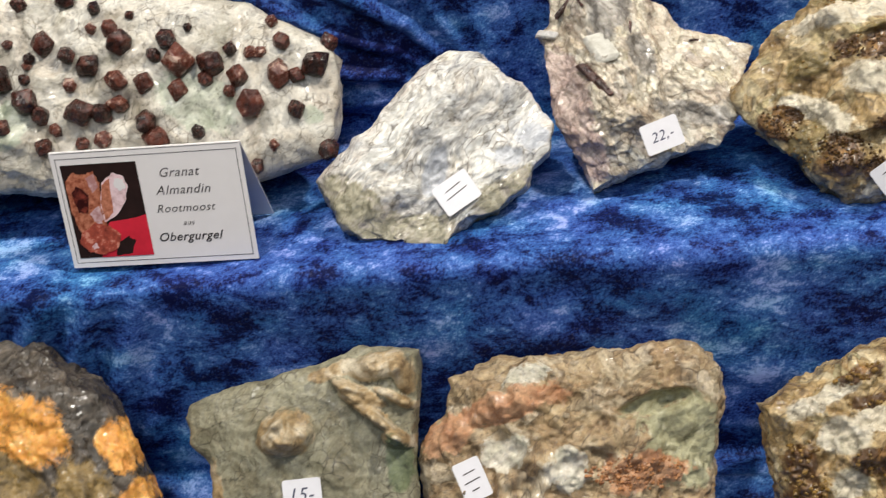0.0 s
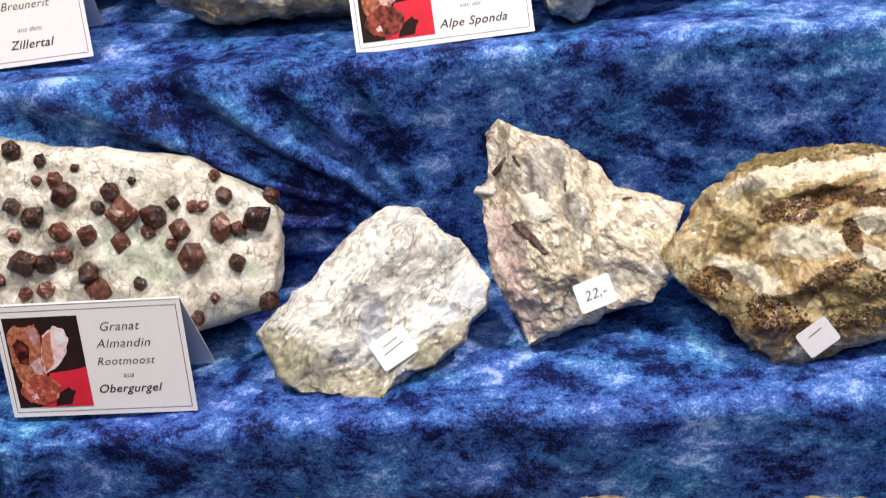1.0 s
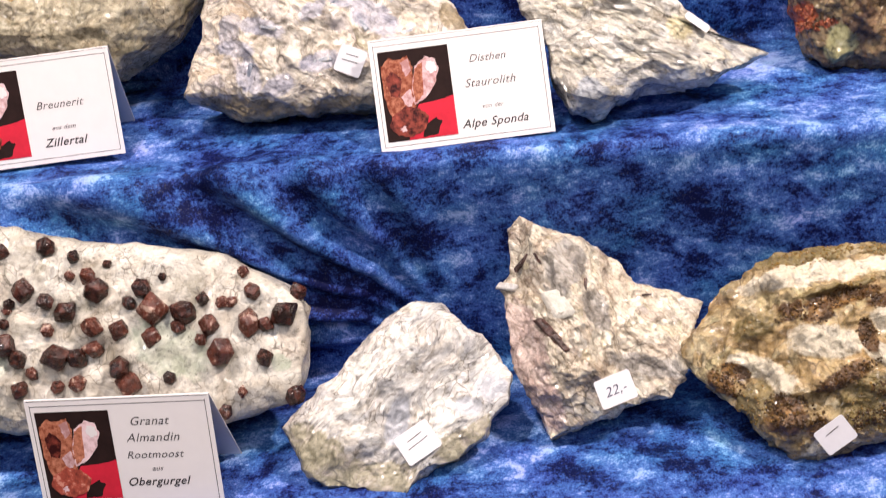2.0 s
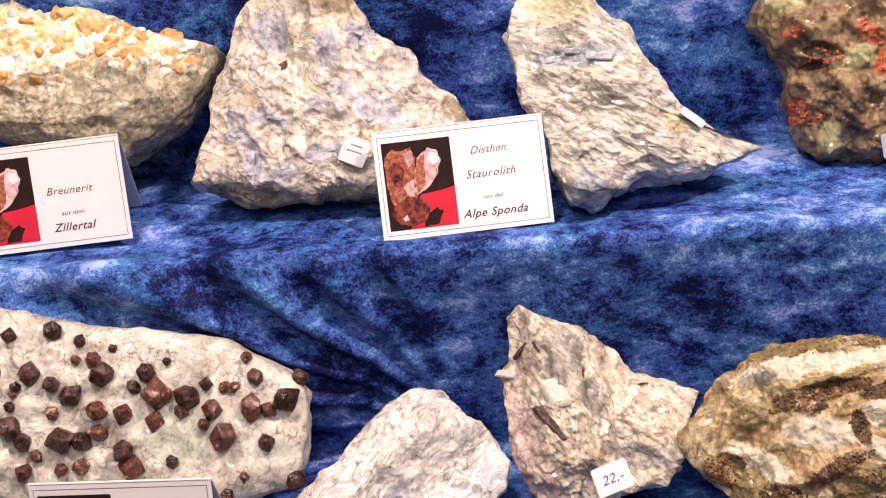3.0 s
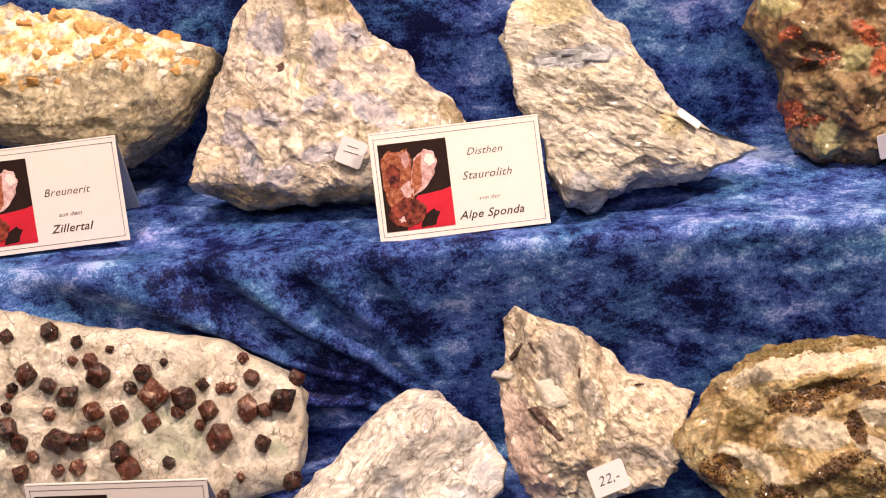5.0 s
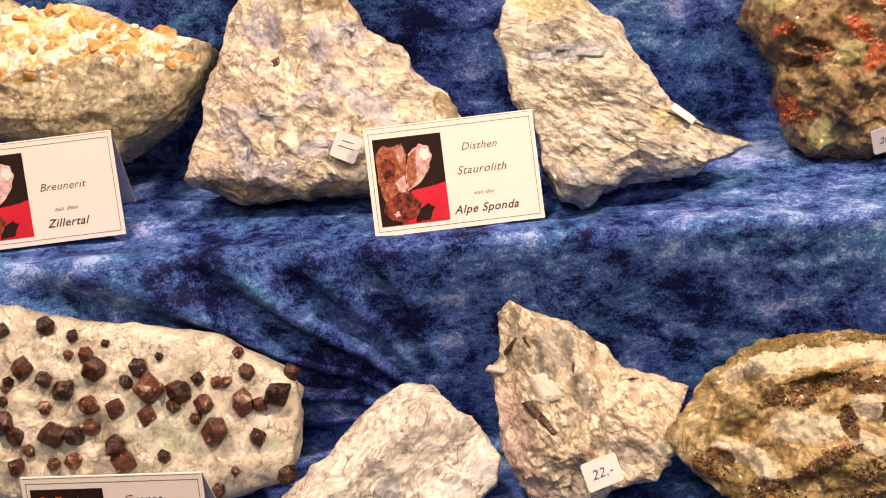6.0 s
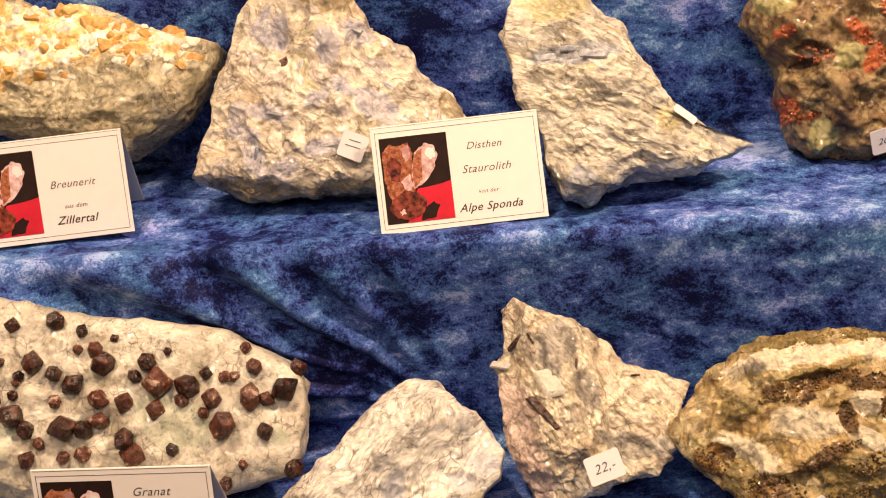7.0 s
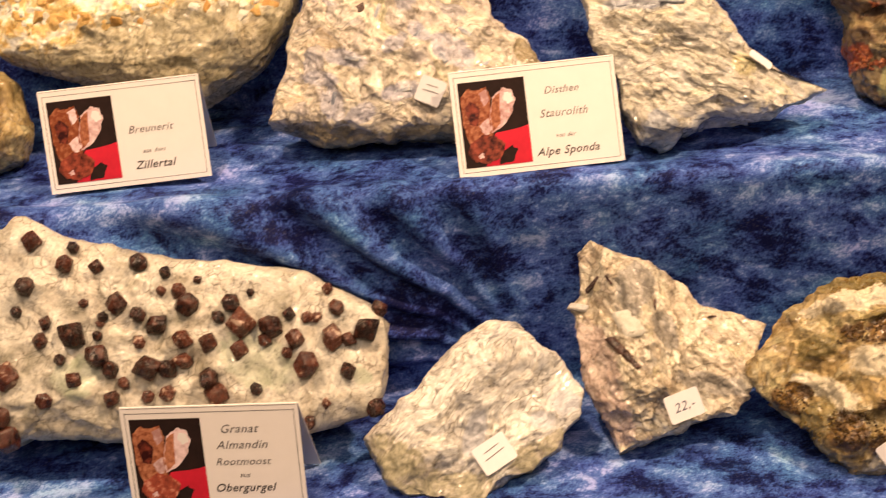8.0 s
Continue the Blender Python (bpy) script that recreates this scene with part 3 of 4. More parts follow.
def druse(stone, zones, count, size, material, seed, name="crystal_druse", label="crust of tiny sparkling crystals"):
    """A crust of tiny crystals, grown over zones of a stone's front."""
    rng = random.Random(seed)
    shapes = []
    for k in range(5):
        me = gem(seed + k, 0.3)
        shapes.append((np.array([v.co[:] for v in me.vertices]), [list(f.vertices) for f in me.polygons]))
        bpy.data.meshes.remove(me)
    ob, p, n = stone
    verts, faces, base = [], [], 0
    inside = np.zeros(len(p), bool)
    for zu, zv, ru, rv, turn, height in zones:
        c, sn = math.cos(radians(turn)), math.sin(radians(turn))
        du, dv = p[:, 0] - zu, p[:, 1] - zv
        inside |= ((du * c + dv * sn) / ru) ** 2 + ((dv * c - du * sn) / rv) ** 2 < 1.0 + 1.2 * value_noise(p / 0.8, seed)
    near = np.flatnonzero(inside & (p[:, 2] > 0.1)).tolist()
    for _ in range(count if near else 0):
        i = rng.choice(near)
        vs, fs = shapes[rng.randrange(5)]
        r = size * rng.uniform(0.5, 1.3)
        rot = np.array(Euler((rng.uniform(0, 6), rng.uniform(0, 6), rng.uniform(0, 6))).to_matrix())
        verts.append((vs * r) @ rot.T + p[i] / 100 + n[i] * r * 0.2)
        faces += [[a + base for a in f] for f in fs]
        base += len(vs)
    if verts:
        me = smooth_mesh(name, np.concatenate(verts), faces, material, False)
        d = new(name, me)
        d.parent = ob
        tagged(d, label, kind="stuff")


# ---- setting: a closed hall round the stand ----
def wall(name, at, w, h, d, material):
    bm = bmesh.new()
    bmesh.ops.create_cube(bm, size=1.0)
    bmesh.ops.scale(bm, vec=(w, h, d), verts=bm.verts)
    me = bpy.data.meshes.new(name)
    bm.to_mesh(me)
    bm.free()
    me.materials.append(material)
    ob = new(name, me)
    ob.location = at
    return tagged(ob, "plain painted exhibition hall " + name.split("_")[0], name.split("_")[0], kind="structure")


wall("floor", (0, -0.5, -0.05), 8, 8, 0.1, FLOOR)
wall("ceiling", (0, -0.5, 3.25), 8, 8, 0.1, WALL)
wall("wall_north", (0, 3.55, 1.6), 8.2, 0.1, 3.2, WALL)
wall("wall_south", (0, -4.55, 1.6), 8.2, 0.1, 3.2, WALL)
wall("wall_east", (4.05, -0.5, 1.6), 0.1, 8, 3.2, WALL)
wall("wall_west", (-4.05, -0.5, 1.6), 0.1, 8, 3.2, WALL)

# ---- the stepped stand under its velvet cloth ----
STEP_Y = (0.385, 0.525, 0.665, 0.805, 0.945)
STEP_Z = (0.79, 0.93, 1.071, 1.212, 1.352)


def velvet_cloth():
    corners = [(0.385, 0.0)]
    for k in range(5):
        corners.append((STEP_Y[k], STEP_Z[k]))
        corners.append((STEP_Y[k + 1] if k < 4 else 1.15, STEP_Z[k]))
    corners += [(1.15, 0.0)]
    path = [np.array(corners[0])]
    for a, b, c in zip(corners, corners[1:], corners[2:]):
        a, b, c = np.array(a), np.array(b), np.array(c)
        r1, r2 = 0.008, 0.008
        p0, p2 = b + (a - b) / np.linalg.norm(a - b) * r1, b + (c - b) / np.linalg.norm(c - b) * r2
        for k in range(9):
            t = k / 8
            path.append((1 - t) ** 2 * p0 + 2 * t * (1 - t) * b + t * t * p2)
    path.append(np.array(corners[-1]))
    path = np.array(path)
    length = np.concatenate([[0], np.cumsum(np.linalg.norm(np.diff(path, axis=0), axis=1))])
    total = length[-1]
    s = np.unique(np.concatenate([np.linspace(0, 0.7, 12), np.arange(0.7, 1.75, 0.0028), np.linspace(1.75, total, 30)]))
    prof = np.stack([np.interp(s, length, path[:, 0]), np.interp(s, length, path[:, 1])], 1)
    tan = np.gradient(prof, axis=0)
    tan /= np.linalg.norm(tan, axis=1)[:, None]
    tan = (tan + np.roll(tan, 1, 0) + np.roll(tan, -1, 0)) / 3
    nor = np.stack([-tan[:, 1], tan[:, 0]], 1)
    x = np.unique(np.concatenate([np.linspace(-0.9, -0.46, 16), np.arange(-0.46, 0.44, 0.003), np.linspace(0.44, 0.9, 16)]))
    X, S = np.meshgrid(x, s)
    Y, Z = np.repeat(prof[:, 0:1], len(x), 1), np.repeat(prof[:, 1:2], len(x), 1)
    p = np.stack([X.ravel(), Y.ravel(), Z.ravel()], 1)
    riser = np.clip(abs(np.repeat(nor[:, 0:1], len(x), 1)).ravel() * 1.2 - 0.1, 0, 1)
    d = 0.006 * fractal(p * np.array((9, 14, 14)), 301, 3)
    z = p[:, 2]
    # the folds fan out from where the cloth is caught at the foot of the rise
    du, dz = -(p[:, 0] + 0.0), z - 0.952
    r = np.hypot(du, dz)
    phi = np.degrees(np.arctan2(dz, du)) + 5 * value_noise(p * 12, 311) + 30 * np.clip(0.09 - r, 0, 0.09) / 0.09
    env = np.clip((z - 0.925) / 0.015, 0, 1) * np.clip((1.09 - z) / 0.015, 0, 1) * np.clip((r - 0.02) / 0.09, 0, 1) * np.clip((p[:, 0] + 0.6) / 0.15, 0, 1) * (du > 0)
    fan = np.zeros(len(p))
    for angle, half, high in ((4, 4, 0.016), (15, 4.0, 0.021), (25.5, 3.4, 0.017), (36, 3.4, 0.018), (47, 4.2, 0.013), (61, 5, 0.011)):
        fan += high * np.exp(-((phi - angle) / half) ** 2)
    d += env * riser * np.minimum(1.0, r / 0.14) * fan
    # small slanting folds at the end of the lower rise
    env = np.clip((z - 0.8) / 0.04, 0, 1) * np.clip((0.935 - z) / 0.01, 0, 1) * np.clip((-0.2 - p[:, 0]) / 0.06, 0, 1) * riser
    d += env * 0.006 * (0.5 + 0.5 * np.cos((p[:, 0] - 0.55 * z + 0.02 * value_noise(p * 11, 313)) * 2 * math.pi / 0.03))
    # ripples along the foot of the rises, where the cloth lies in loose waves
    for foot, top, lo, hi, size in ((0.525, 0.79, -0.4, 0.4, 0.012), (0.665, 0.93, -0.14, 0.06, 0.008), (0.805, 1.071, -0.25, 0.1, 0.007)):
        on = (abs(z - top) < 0.02) * np.clip((p[:, 1] - (foot - 0.075)) / 0.03, 0, 1) * np.clip((foot - 0.006 - p[:, 1]) / 0.015, 0, 1)
        on = on * np.clip((p[:, 0] - lo) / 0.05, 0, 1) * np.clip((hi - p[:, 0]) / 0.05, 0, 1)
        wave = 0.5 + 0.5 * np.cos((p[:, 1] + 0.1 * p[:, 0] + 0.012 * value_noise(p * 12, 317)) * 2 * math.pi / 0.024)
        d += on * size * wave * (0.6 + value_noise(p * 7, 319))
    nn = np.stack([np.zeros(len(p)), np.repeat(nor[:, 0:1], len(x), 1).ravel(), np.repeat(nor[:, 1:2], len(x), 1).ravel()], 1)
    p = p + nn * d[:, None]
    p[:, 2] = np.maximum(p[:, 2], 0.001)
    rows, cols = len(s), len(x)
    idx = np.arange(rows * cols).reshape(rows, cols)
    faces = np.stack([idx[:-1, :-1], idx[:-1, 1:], idx[1:, 1:], idx[1:, :-1]], -1).reshape(-1, 4).tolist()
    faces += [idx[:, 0].tolist(), idx[::-1, -1].tolist()]
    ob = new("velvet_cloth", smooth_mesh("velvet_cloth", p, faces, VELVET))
    return tagged(ob, "crushed royal blue velvet cloth draped over stepped stand", "cloth")


velvet_cloth()


# ---- the stones of the middle ledge ----
MID, MID_BACK = STEP_Z[1] + 0.001, STEP_Y[2] - 0.004
TOP, TOP_BACK = STEP_Z[2] + 0.001, STEP_Y[3] - 0.004
LOW, LOW_BACK = STEP_Z[0] + 0.001, STEP_Y[1] - 0.004

garnet_rock = rock("garnet_rock", (-0.2, 0.622, 1.007), 34, 0,
                   [(-18.5, 1.7), (-18.2, 5.6), (-15.3, 7.2), (-12.6, 7.3), (-10.6, 6.2), (-6.6, 5.0), (-2.0, 4.0), (1.9, 3.5), (4.1, 3.1), (6.0, 2.0), (8.0, 1.0), (9.0, -0.2), (9.0, -2.4), (8.6, -4.1), (7.7, -5.4),
                    (3.9, -6.5), (-1.0, -6.8), (-8.0, -6.4), (-12.9, -6.0), (-14.0, -6.5), (-17.5, -6.3)], 1.7, 3.4, GARNET_ROCK,
                   "pale mica schist slab studded with dark red garnets", MID, MID_BACK, seed=11, flat=0.45, coarse=(4.0, 0.45), middle=(1.6, 0.32), small=(0.6, 0.05),
                   zone_a=[(1.5, -2.0, 1.6, 2.4, 60, -0.15), (-9, -2.5, 1.5, 1.2, 0, 0.0), (7.5, -3.2, 0.6, 0.5, 0, 0)], wobble=0.25)
BIG_GARNETS = [(0.7, 0.0, 0.81), (-4.2, 0.4, 0.58), (-6.6, 1.6, 0.58), (-2.6, -0.6, 0.52), (-2.4, 1.4, 0.64), (-2.8, -1.8, 0.46), (-9.4, -0.2, 0.7), (-7.7, -1.5, 0.64), (-4.8, -2.2, 0.7), (-1.2, -2.8, 0.58), (-0.8, -3.8, 0.64), (4.4, -2.4, 0.7), (6.8, -3.0, 0.46), (7.9, -0.5, 0.6), (6.0, -0.9, 0.58), (3.8, -0.8, 0.52), (2.6, -0.1, 0.58), (-0.0, 1.2, 0.52), (-5.5, 3.9, 0.52), (-10.0, 4.1, 0.52), (-11.9, 5.6, 0.52), (-12.1, 2.9, 0.52), (-1.2, -0.9, 0.46), (0.5, -1.4, 0.46), (8.1, -5.0, 0.49), (-11.1, -3.8, 0.46), (-13.4, -2.4, 0.64), (-13.9, -4.5, 0.64), (-13.6, -5.9, 0.7)]
SMALL_GARNETS = [(-4.1, 2.3, 0.28), (5.1, 0.2, 0.3), (-3.9, -2.3, 0.5), (-7.0, -2.1, 0.5), (6.8, -1.0, 0.38), (-4.9, -3.9, 0.36), (-7.6, 0.9, 0.3), (-6.3, -3.0, 0.34), (2.1, -0.9, 0.4), (-3.8, 3.3, 0.35), (-10.9, 0.7, 0.35), (-11.3, -0.4, 0.41), (-5.4, 1.0, 0.41), (6.2, 0.8, 0.41), (1.5, -3.6, 0.35), (5.5, -4.7, 0.26), (-7.0, -3.9, 0.41), (-9.2, -2.7, 0.41), (-10.1, -1.6, 0.32), (1.2, 1.9, 0.23), (-1.9, 2.8, 0.23), (5.7, 1.8, 0.32), (3.5, 0.6, 0.35), (4.6, 0.2, 0.32), (-5.3, -0.7, 0.35), (3.4, -1.7, 0.29), (-7.8, 3.8, 0.35), (-9.5, 5.1, 0.35), (8.5, 0.7, 0.41), (-3.7, -3.7, 0.41), (-3.0, 2.2, 0.41), (-8.7, 1.7, 0.26), (-7.6, 0.6, 0.23), (-7.8, -0.2, 0.29), (-12.9, 1.4, 0.35), (-0.7, 0.6, 0.35), (4.4, -5.7, 0.35)]
gems = [gem(500 + k) for k in range(7)]
for me in gems:
    me.materials.append(GARNET)
rng = random.Random(4)
for u, v, r in BIG_GARNETS + SMALL_GARNETS:
    place, way, top = spot(garnet_rock, u, v, 0.3)
    size = r * 0.0121
    part("garnet_crystal", rng.choice(gems), None, garnet_rock[0], "",
         Matrix.Translation(place + way * size * 0.35) @ Euler((rng.uniform(0, 6), rng.uniform(0, 6), rng.uniform(0, 6))).to_matrix().to_4x4() @ Matrix.Diagonal((size, size * rng.uniform(0.85, 1.1), size * rng.uniform(0.85, 1.1), 1)))

white_rock = rock("white_rock", (-0.0475, 0.594, 0.9725), 48, 0,
                  [(-1.1, 3.6), (-0.2, 4.1), (1.3, 4.0), (2.7, 2.5), (4.1, 1.3), (5.0, -0.2), (4.7, -1.6), (3.6, -2.5), (3.3, -3.5), (1.7, -4.6), (-0.1, -5.3), (-1.0, -6.4), (-3.0, -6.2), (-5.2, -5.9), (-6.3, -5.0), (-7.7, -2.6),
                   (-6.8, -1.7), (-4.6, 0.2), (-2.6, 2.4)], 1.6, 3.2, WHITE_ROCK, "white quartz and mica rock with grey streaks", MID, MID_BACK, seed=23, flat=0.5,
                  cuts=[(0.35, -0.45, 1.2)], coarse=(3.2, 0.4), middle=(1.1, 0.22), small=(0.4, 0.09), stretch=(1.3, 0.85, 1), turn=40,
                  zone_a=[(-5.4, -4.4, 3.0, 1.3, -38, 0), (2.4, -3.8, 2.1, 0.9, 30, 0), (-2.2, -5.8, 2.4, 1.0, 0, 0)], zone_b=[(-1.2, -2.6, 0.6, 1.3, -20, -0.15), (2.4, -1.9, 0.7, 0.6, 0, -0.2), (3.8, -0.9, 1.0, 0.7, 30, 0)])
price_label(white_rock, -0.2, -3.8, 0.021, 0.017, 32, bars=2)

staurolite_rock = rock("staurolite_rock", (0.03, 0.621, 0.9865), 43, 0,
                       [(-1.7, 5.8), (-0.3, 5.0), (1.5, 4.6), (3.0, 3.3), (4.5, 1.9), (6.0, 1.3), (8.0, 0.4), (7.1, -2.0), (6.9, -3.2), (6.0, -4.8), (4.6, -4.7), (2.6, -5.5), (0.5, -6.1), (-0.8, -6.6), (-1.7, -4.4), (-2.5, -2.7), (-2.8, 1.3),
                        (-3.2, 2.0), (-2.6, 2.8), (-2.4, 5.1)], 2.3, 2.8, TRI_ROCK, "cream and pink schist wedge with dark staurolite blades", MID, MID_BACK, level=8, seed=37, flat=0.7,
                       cuts=[(0.9, 0.1, 3.2), (-0.9, 0.1, 2.3), (0.0, -0.5, 3.4)], coarse=(3.0, 0.55), middle=(1.0, 0.26), small=(0.35, 0.1), stretch=(1.3, 0.9, 1), turn=-50,
                       zone_a=[(-1.9, -1.6, 1.2, 3.0, 12, 0), (-0.9, -4.8, 0.9, 1.6, 15, 0)], zone_b=[(0.6, 2.4, 1.0, 1.9, -20, -0.1), (2.2, 0.0, 0.7, 1.3, 20, -0.15), (4.5, -2.9, 2.2, 0.6, -10, 0)])
price_label(staurolite_rock, 2.9, -4.3, 0.021, 0.016, 20, "22,-")
blades = []
for k in range(4):
    me = block(700 + k, (1, 0.24, 0.22), 0.08)
    me.materials.append(STAUROLITE)
    blades.append(me)
for u, v, size, turn, k in ((-0.5, -1.0, 0.012, -50, 0), (0.1, -1.8, 0.007, -52, 1), (-1.8, 3.2, 0.0062, 42, 2), (-0.9, 3.2, 0.004, -60, 3), (5.0, 1.0, 0.003, 0, 3), (1.6, 1.5, 0.004, 80, 2)):
    place, way, top = spot(staurolite_rock, u, v, 0.4)
    part("staurolite_blade", blades[k], None, staurolite_rock[0], "dark brown crystal blade", facing(place, (way + Vector((0, 0, 1))).normalized(), turn) @ Matrix.Scale(size, 4))
plate = block(713, (1, 0.55, 0.12), 0.3)
plate.materials.append(FELDSPAR)
place, way, top = spot(staurolite_rock, 0.0, 0.45, 0.6)
part("feldspar_plate", plate, None, staurolite_rock[0], "flat white feldspar face", facing(place + way * 0.0002, (way + Vector((-0.1, 0, 0.4))).normalized(), -58) @ Matrix.Scale(0.0098, 4))
nub = block(711, (1, 0.35, 0.35), 0.1)
nub.materials.append(QUARTZ)
part("quartz_point", nub, None, staurolite_rock[0], "glassy white quartz point", pose(-0.0275, 0.0195, 0.003, 0, 0, -12) @ Matrix.Scale(0.0065, 4))

YA = [(-0.2, -0.4, 1.9, 0.9, -4, 0.12), (3.1, 0.7, 0.9, 0.9, 40, 0.2), (-3.6, -1.5, 1.5, 0.6, -18, 0.2), (-2.6, -2.4, 1.0, 0.6, 10, 0.1), (2.6, -1.3, 1.2, 0.5, -35, 0.2), (5.4, -1.0, 1.5, 1.2, 0, 0), (-0.4, -5.6, 1.2, 0.5, 20, 0)]
# YB: dark brown druse; the zone at (4.3, 0.3) paints a cavity's shade
YB = [(3.2, -2.6, 1.6, 0.5, 15, 0.2), (1.4, -4.4, 1.3, 0.6, 10, 0.1), (3.4, 1.6, 1.4, 0.5, 5, -0.2), (-0.4, 0.9, 0.8, 0.35, 10, 0), (-4.6, -1.7, 0.8, 0.4, -30, 0), (0.9, 1.8, 2.6, 0.5, 13, -0.25), (-1.7, 1.2, 0.9, 0.5, 25, 0), (-2.4, -3.9, 1.2, 1.0, -25, 0.45), (0.6, -2.2, 1.6, 0.5, 24, 0.3), (1.9, -0.2, 0.45, 0.9, 10, -0.3), (4.3, 0.3, 0.8, 0.6, 20, -0.5), (-5.2, -2.3, 1.0, 0.5, -40, 0.1), (-0.9, -4.7, 0.7, 0.6, 0, 0.2)]
YC = [(-0.6, 3.05, 3.6, 0.62, 9, 0.1), (5.0, 3.4, 2.6, 0.6, -4, 0.1)]
YD = [(-0.6, 4.1, 2.8, 0.5, 9, 0.35), (5.0, 4.3, 2.8, 0.5, -5, 0.3), (0.8, 2.35, 2.4, 0.2, 13, 0.4), (-3.4, 0.6, 1.4, 0.6, 20, 0.2), (2.4, -3.6, 2.4, 1.6, 10, 0), (-3.8, -3.4, 0.9, 1.4, -30, 0.2), (4.5, -3.4, 2.2, 1.6, 0, 0)]
yellow_rock = rock("yellow_rock", (0.17, 0.6, 0.98), 35, 0,
                   [(-7.5, -0.4), (-5.2, 2.4), (-3.7, 3.5), (-2.1, 4.2), (-0.3, 4.5), (3.2, 4.7), (6.6, 4.0), (8.7, 1.5), (8.4, -2.4), (6.2, -4.9), (3.8, -5.3), (1.8, -5.8), (-0.9, -6.7), (-2.0, -6.3), (-3.4, -5.2), (-5.0, -3.3), (-6.4, -2.0)],
                   2.8, 3.0, YELLOW_ROCK, "ochre-stained marble rock with brown sparkling crystals", MID, MID_BACK, level=8, seed=41, flat=0.65, cuts=[(-0.5, 0.1, 2.6), (0.0, 0.7, 3.2)], coarse=(2.8, 0.6), middle=(1.2, 0.34), small=(0.42, 0.1),
                   zone_a=YA, zone_b=YB, zone_c=YC, zone_d=YD)
druse(yellow_rock, YD, 500, 0.0006, DRUSE, 62, "fine_druse")
druse(yellow_rock, YB, 1100, 0.0007, DRUSE, 61)
price_label(yellow_rock, -0.2, -5.2, 0.018, 0.015, 35, bars=1)

# ---- the stones of the upper ledge ----
kyanite_rock = rock("kyanite_rock", (-0.1, 0.745, 1.13), 30, 0,
                    [(-2.4, 9.1), (0.1, 9.1), (1.3, 7.5), (2.5, 5.8), (3.4, 4.3), (5.5, 2.8), (6.4, 1.3), (7.8, 0.1), (8.7, -1.7), (8.2, -4.4), (5.7, -5.8), (-0.9, -5.7), (-4.9, -5.9), (-6.6, -5.0), (-8.3, -4.1), (-7.3, -1.3), (-6.1, 2.6),
                     (-5.2, 5.7), (-4.4, 7.1)], 2.4, 2.6, KYANITE_ROCK, "large cream schist rock with grey-blue kyanite blades", TOP, TOP_BACK, level=8, seed=53, flat=0.5, cuts=[(0.45, 0.25, 3.4), (-0.35, 0.2, 3.2)],
                    coarse=(3.0, 0.6), middle=(1.4, 0.3), small=(0.5, 0.09), stretch=(1.05, 0.95, 1), turn=-35,
                    zone_a=[(-2.4, 4.4, 0.7, 1.3, -20, 0), (0.0, 0.0, 1.0, 0.5, 30, 0), (1.6, 0.6, 0.9, 0.5, -40, 0), (-4.6, -1.8, 1.2, 0.5, -15, 0), (-2.2, -4.0, 1.0, 0.5, 20, 0), (4.6, -2.4, 1.1, 0.7, 0, 0), (0.8, 3.0, 0.7, 1.2, 15, 0), (2.5, 4.0, 1.1, 0.8, -30, 0), (0.3, -2.9, 1.4, 0.5, 10, 0), (-3.9, -3.4, 0.8, 1.1, 20, 0), (3.6, -0.6, 1.6, 0.9, -35, 0), (-3.4, 4.9, 0.7, 1.4, -15, 0), (-3.0, -0.7, 1.4, 0.5, -20, 0)],
                    zone_b=[(-4.2, -5.6, 4.2, 1.1, -6, -0.2), (0.8, 6.7, 1.8, 1.4, 0, 0), (7.8, -0.9, 0.6, 1.2, 30, 0), (2, -5.7, 4, 0.9, 0, 0)], wobble=0.4)
price_label(kyanite_rock, 2.1, -3.1, 0.016, 0.016, -25, bars=2)
blue = []
for k in range(4):
    me = block(740 + k, (1, 0.28, 0.1), 0.1)
    me.materials.append(KYANITE)
    blue.append(me)
rng = random.Random(9)
for u, v, size, turn in ((2.4, 4.2, 0.009, -30), (0.4, -2.9, 0.009, 5), (2.9, -1.0, 0.008, -60), (-3.9, -3.2, 0.008, 70), (4.3, 0.6, 0.008, -40), (-3.3, 4.8, 0.009, 75), (1.4, 0.4, 0.006, 40), (-0.9, 2.0, 0.007, 65), (-2.5, -0.8, 0.008, -15), (5.6, -1.4, 0.007, 20)):
    place, way, top = spot(kyanite_rock, u, v, 0.5)
    part("kyanite_blade", rng.choice(blue), None, kyanite_rock[0], "grey-blue kyanite blade", facing(place, (way + Vector((0, 0, 0.5))).normalized(), turn) @ pose(0, 0, 0, rng.uniform(-15, 15), rng.uniform(-12, 12), 0) @ Matrix.Scale(size * 0.7, 4))

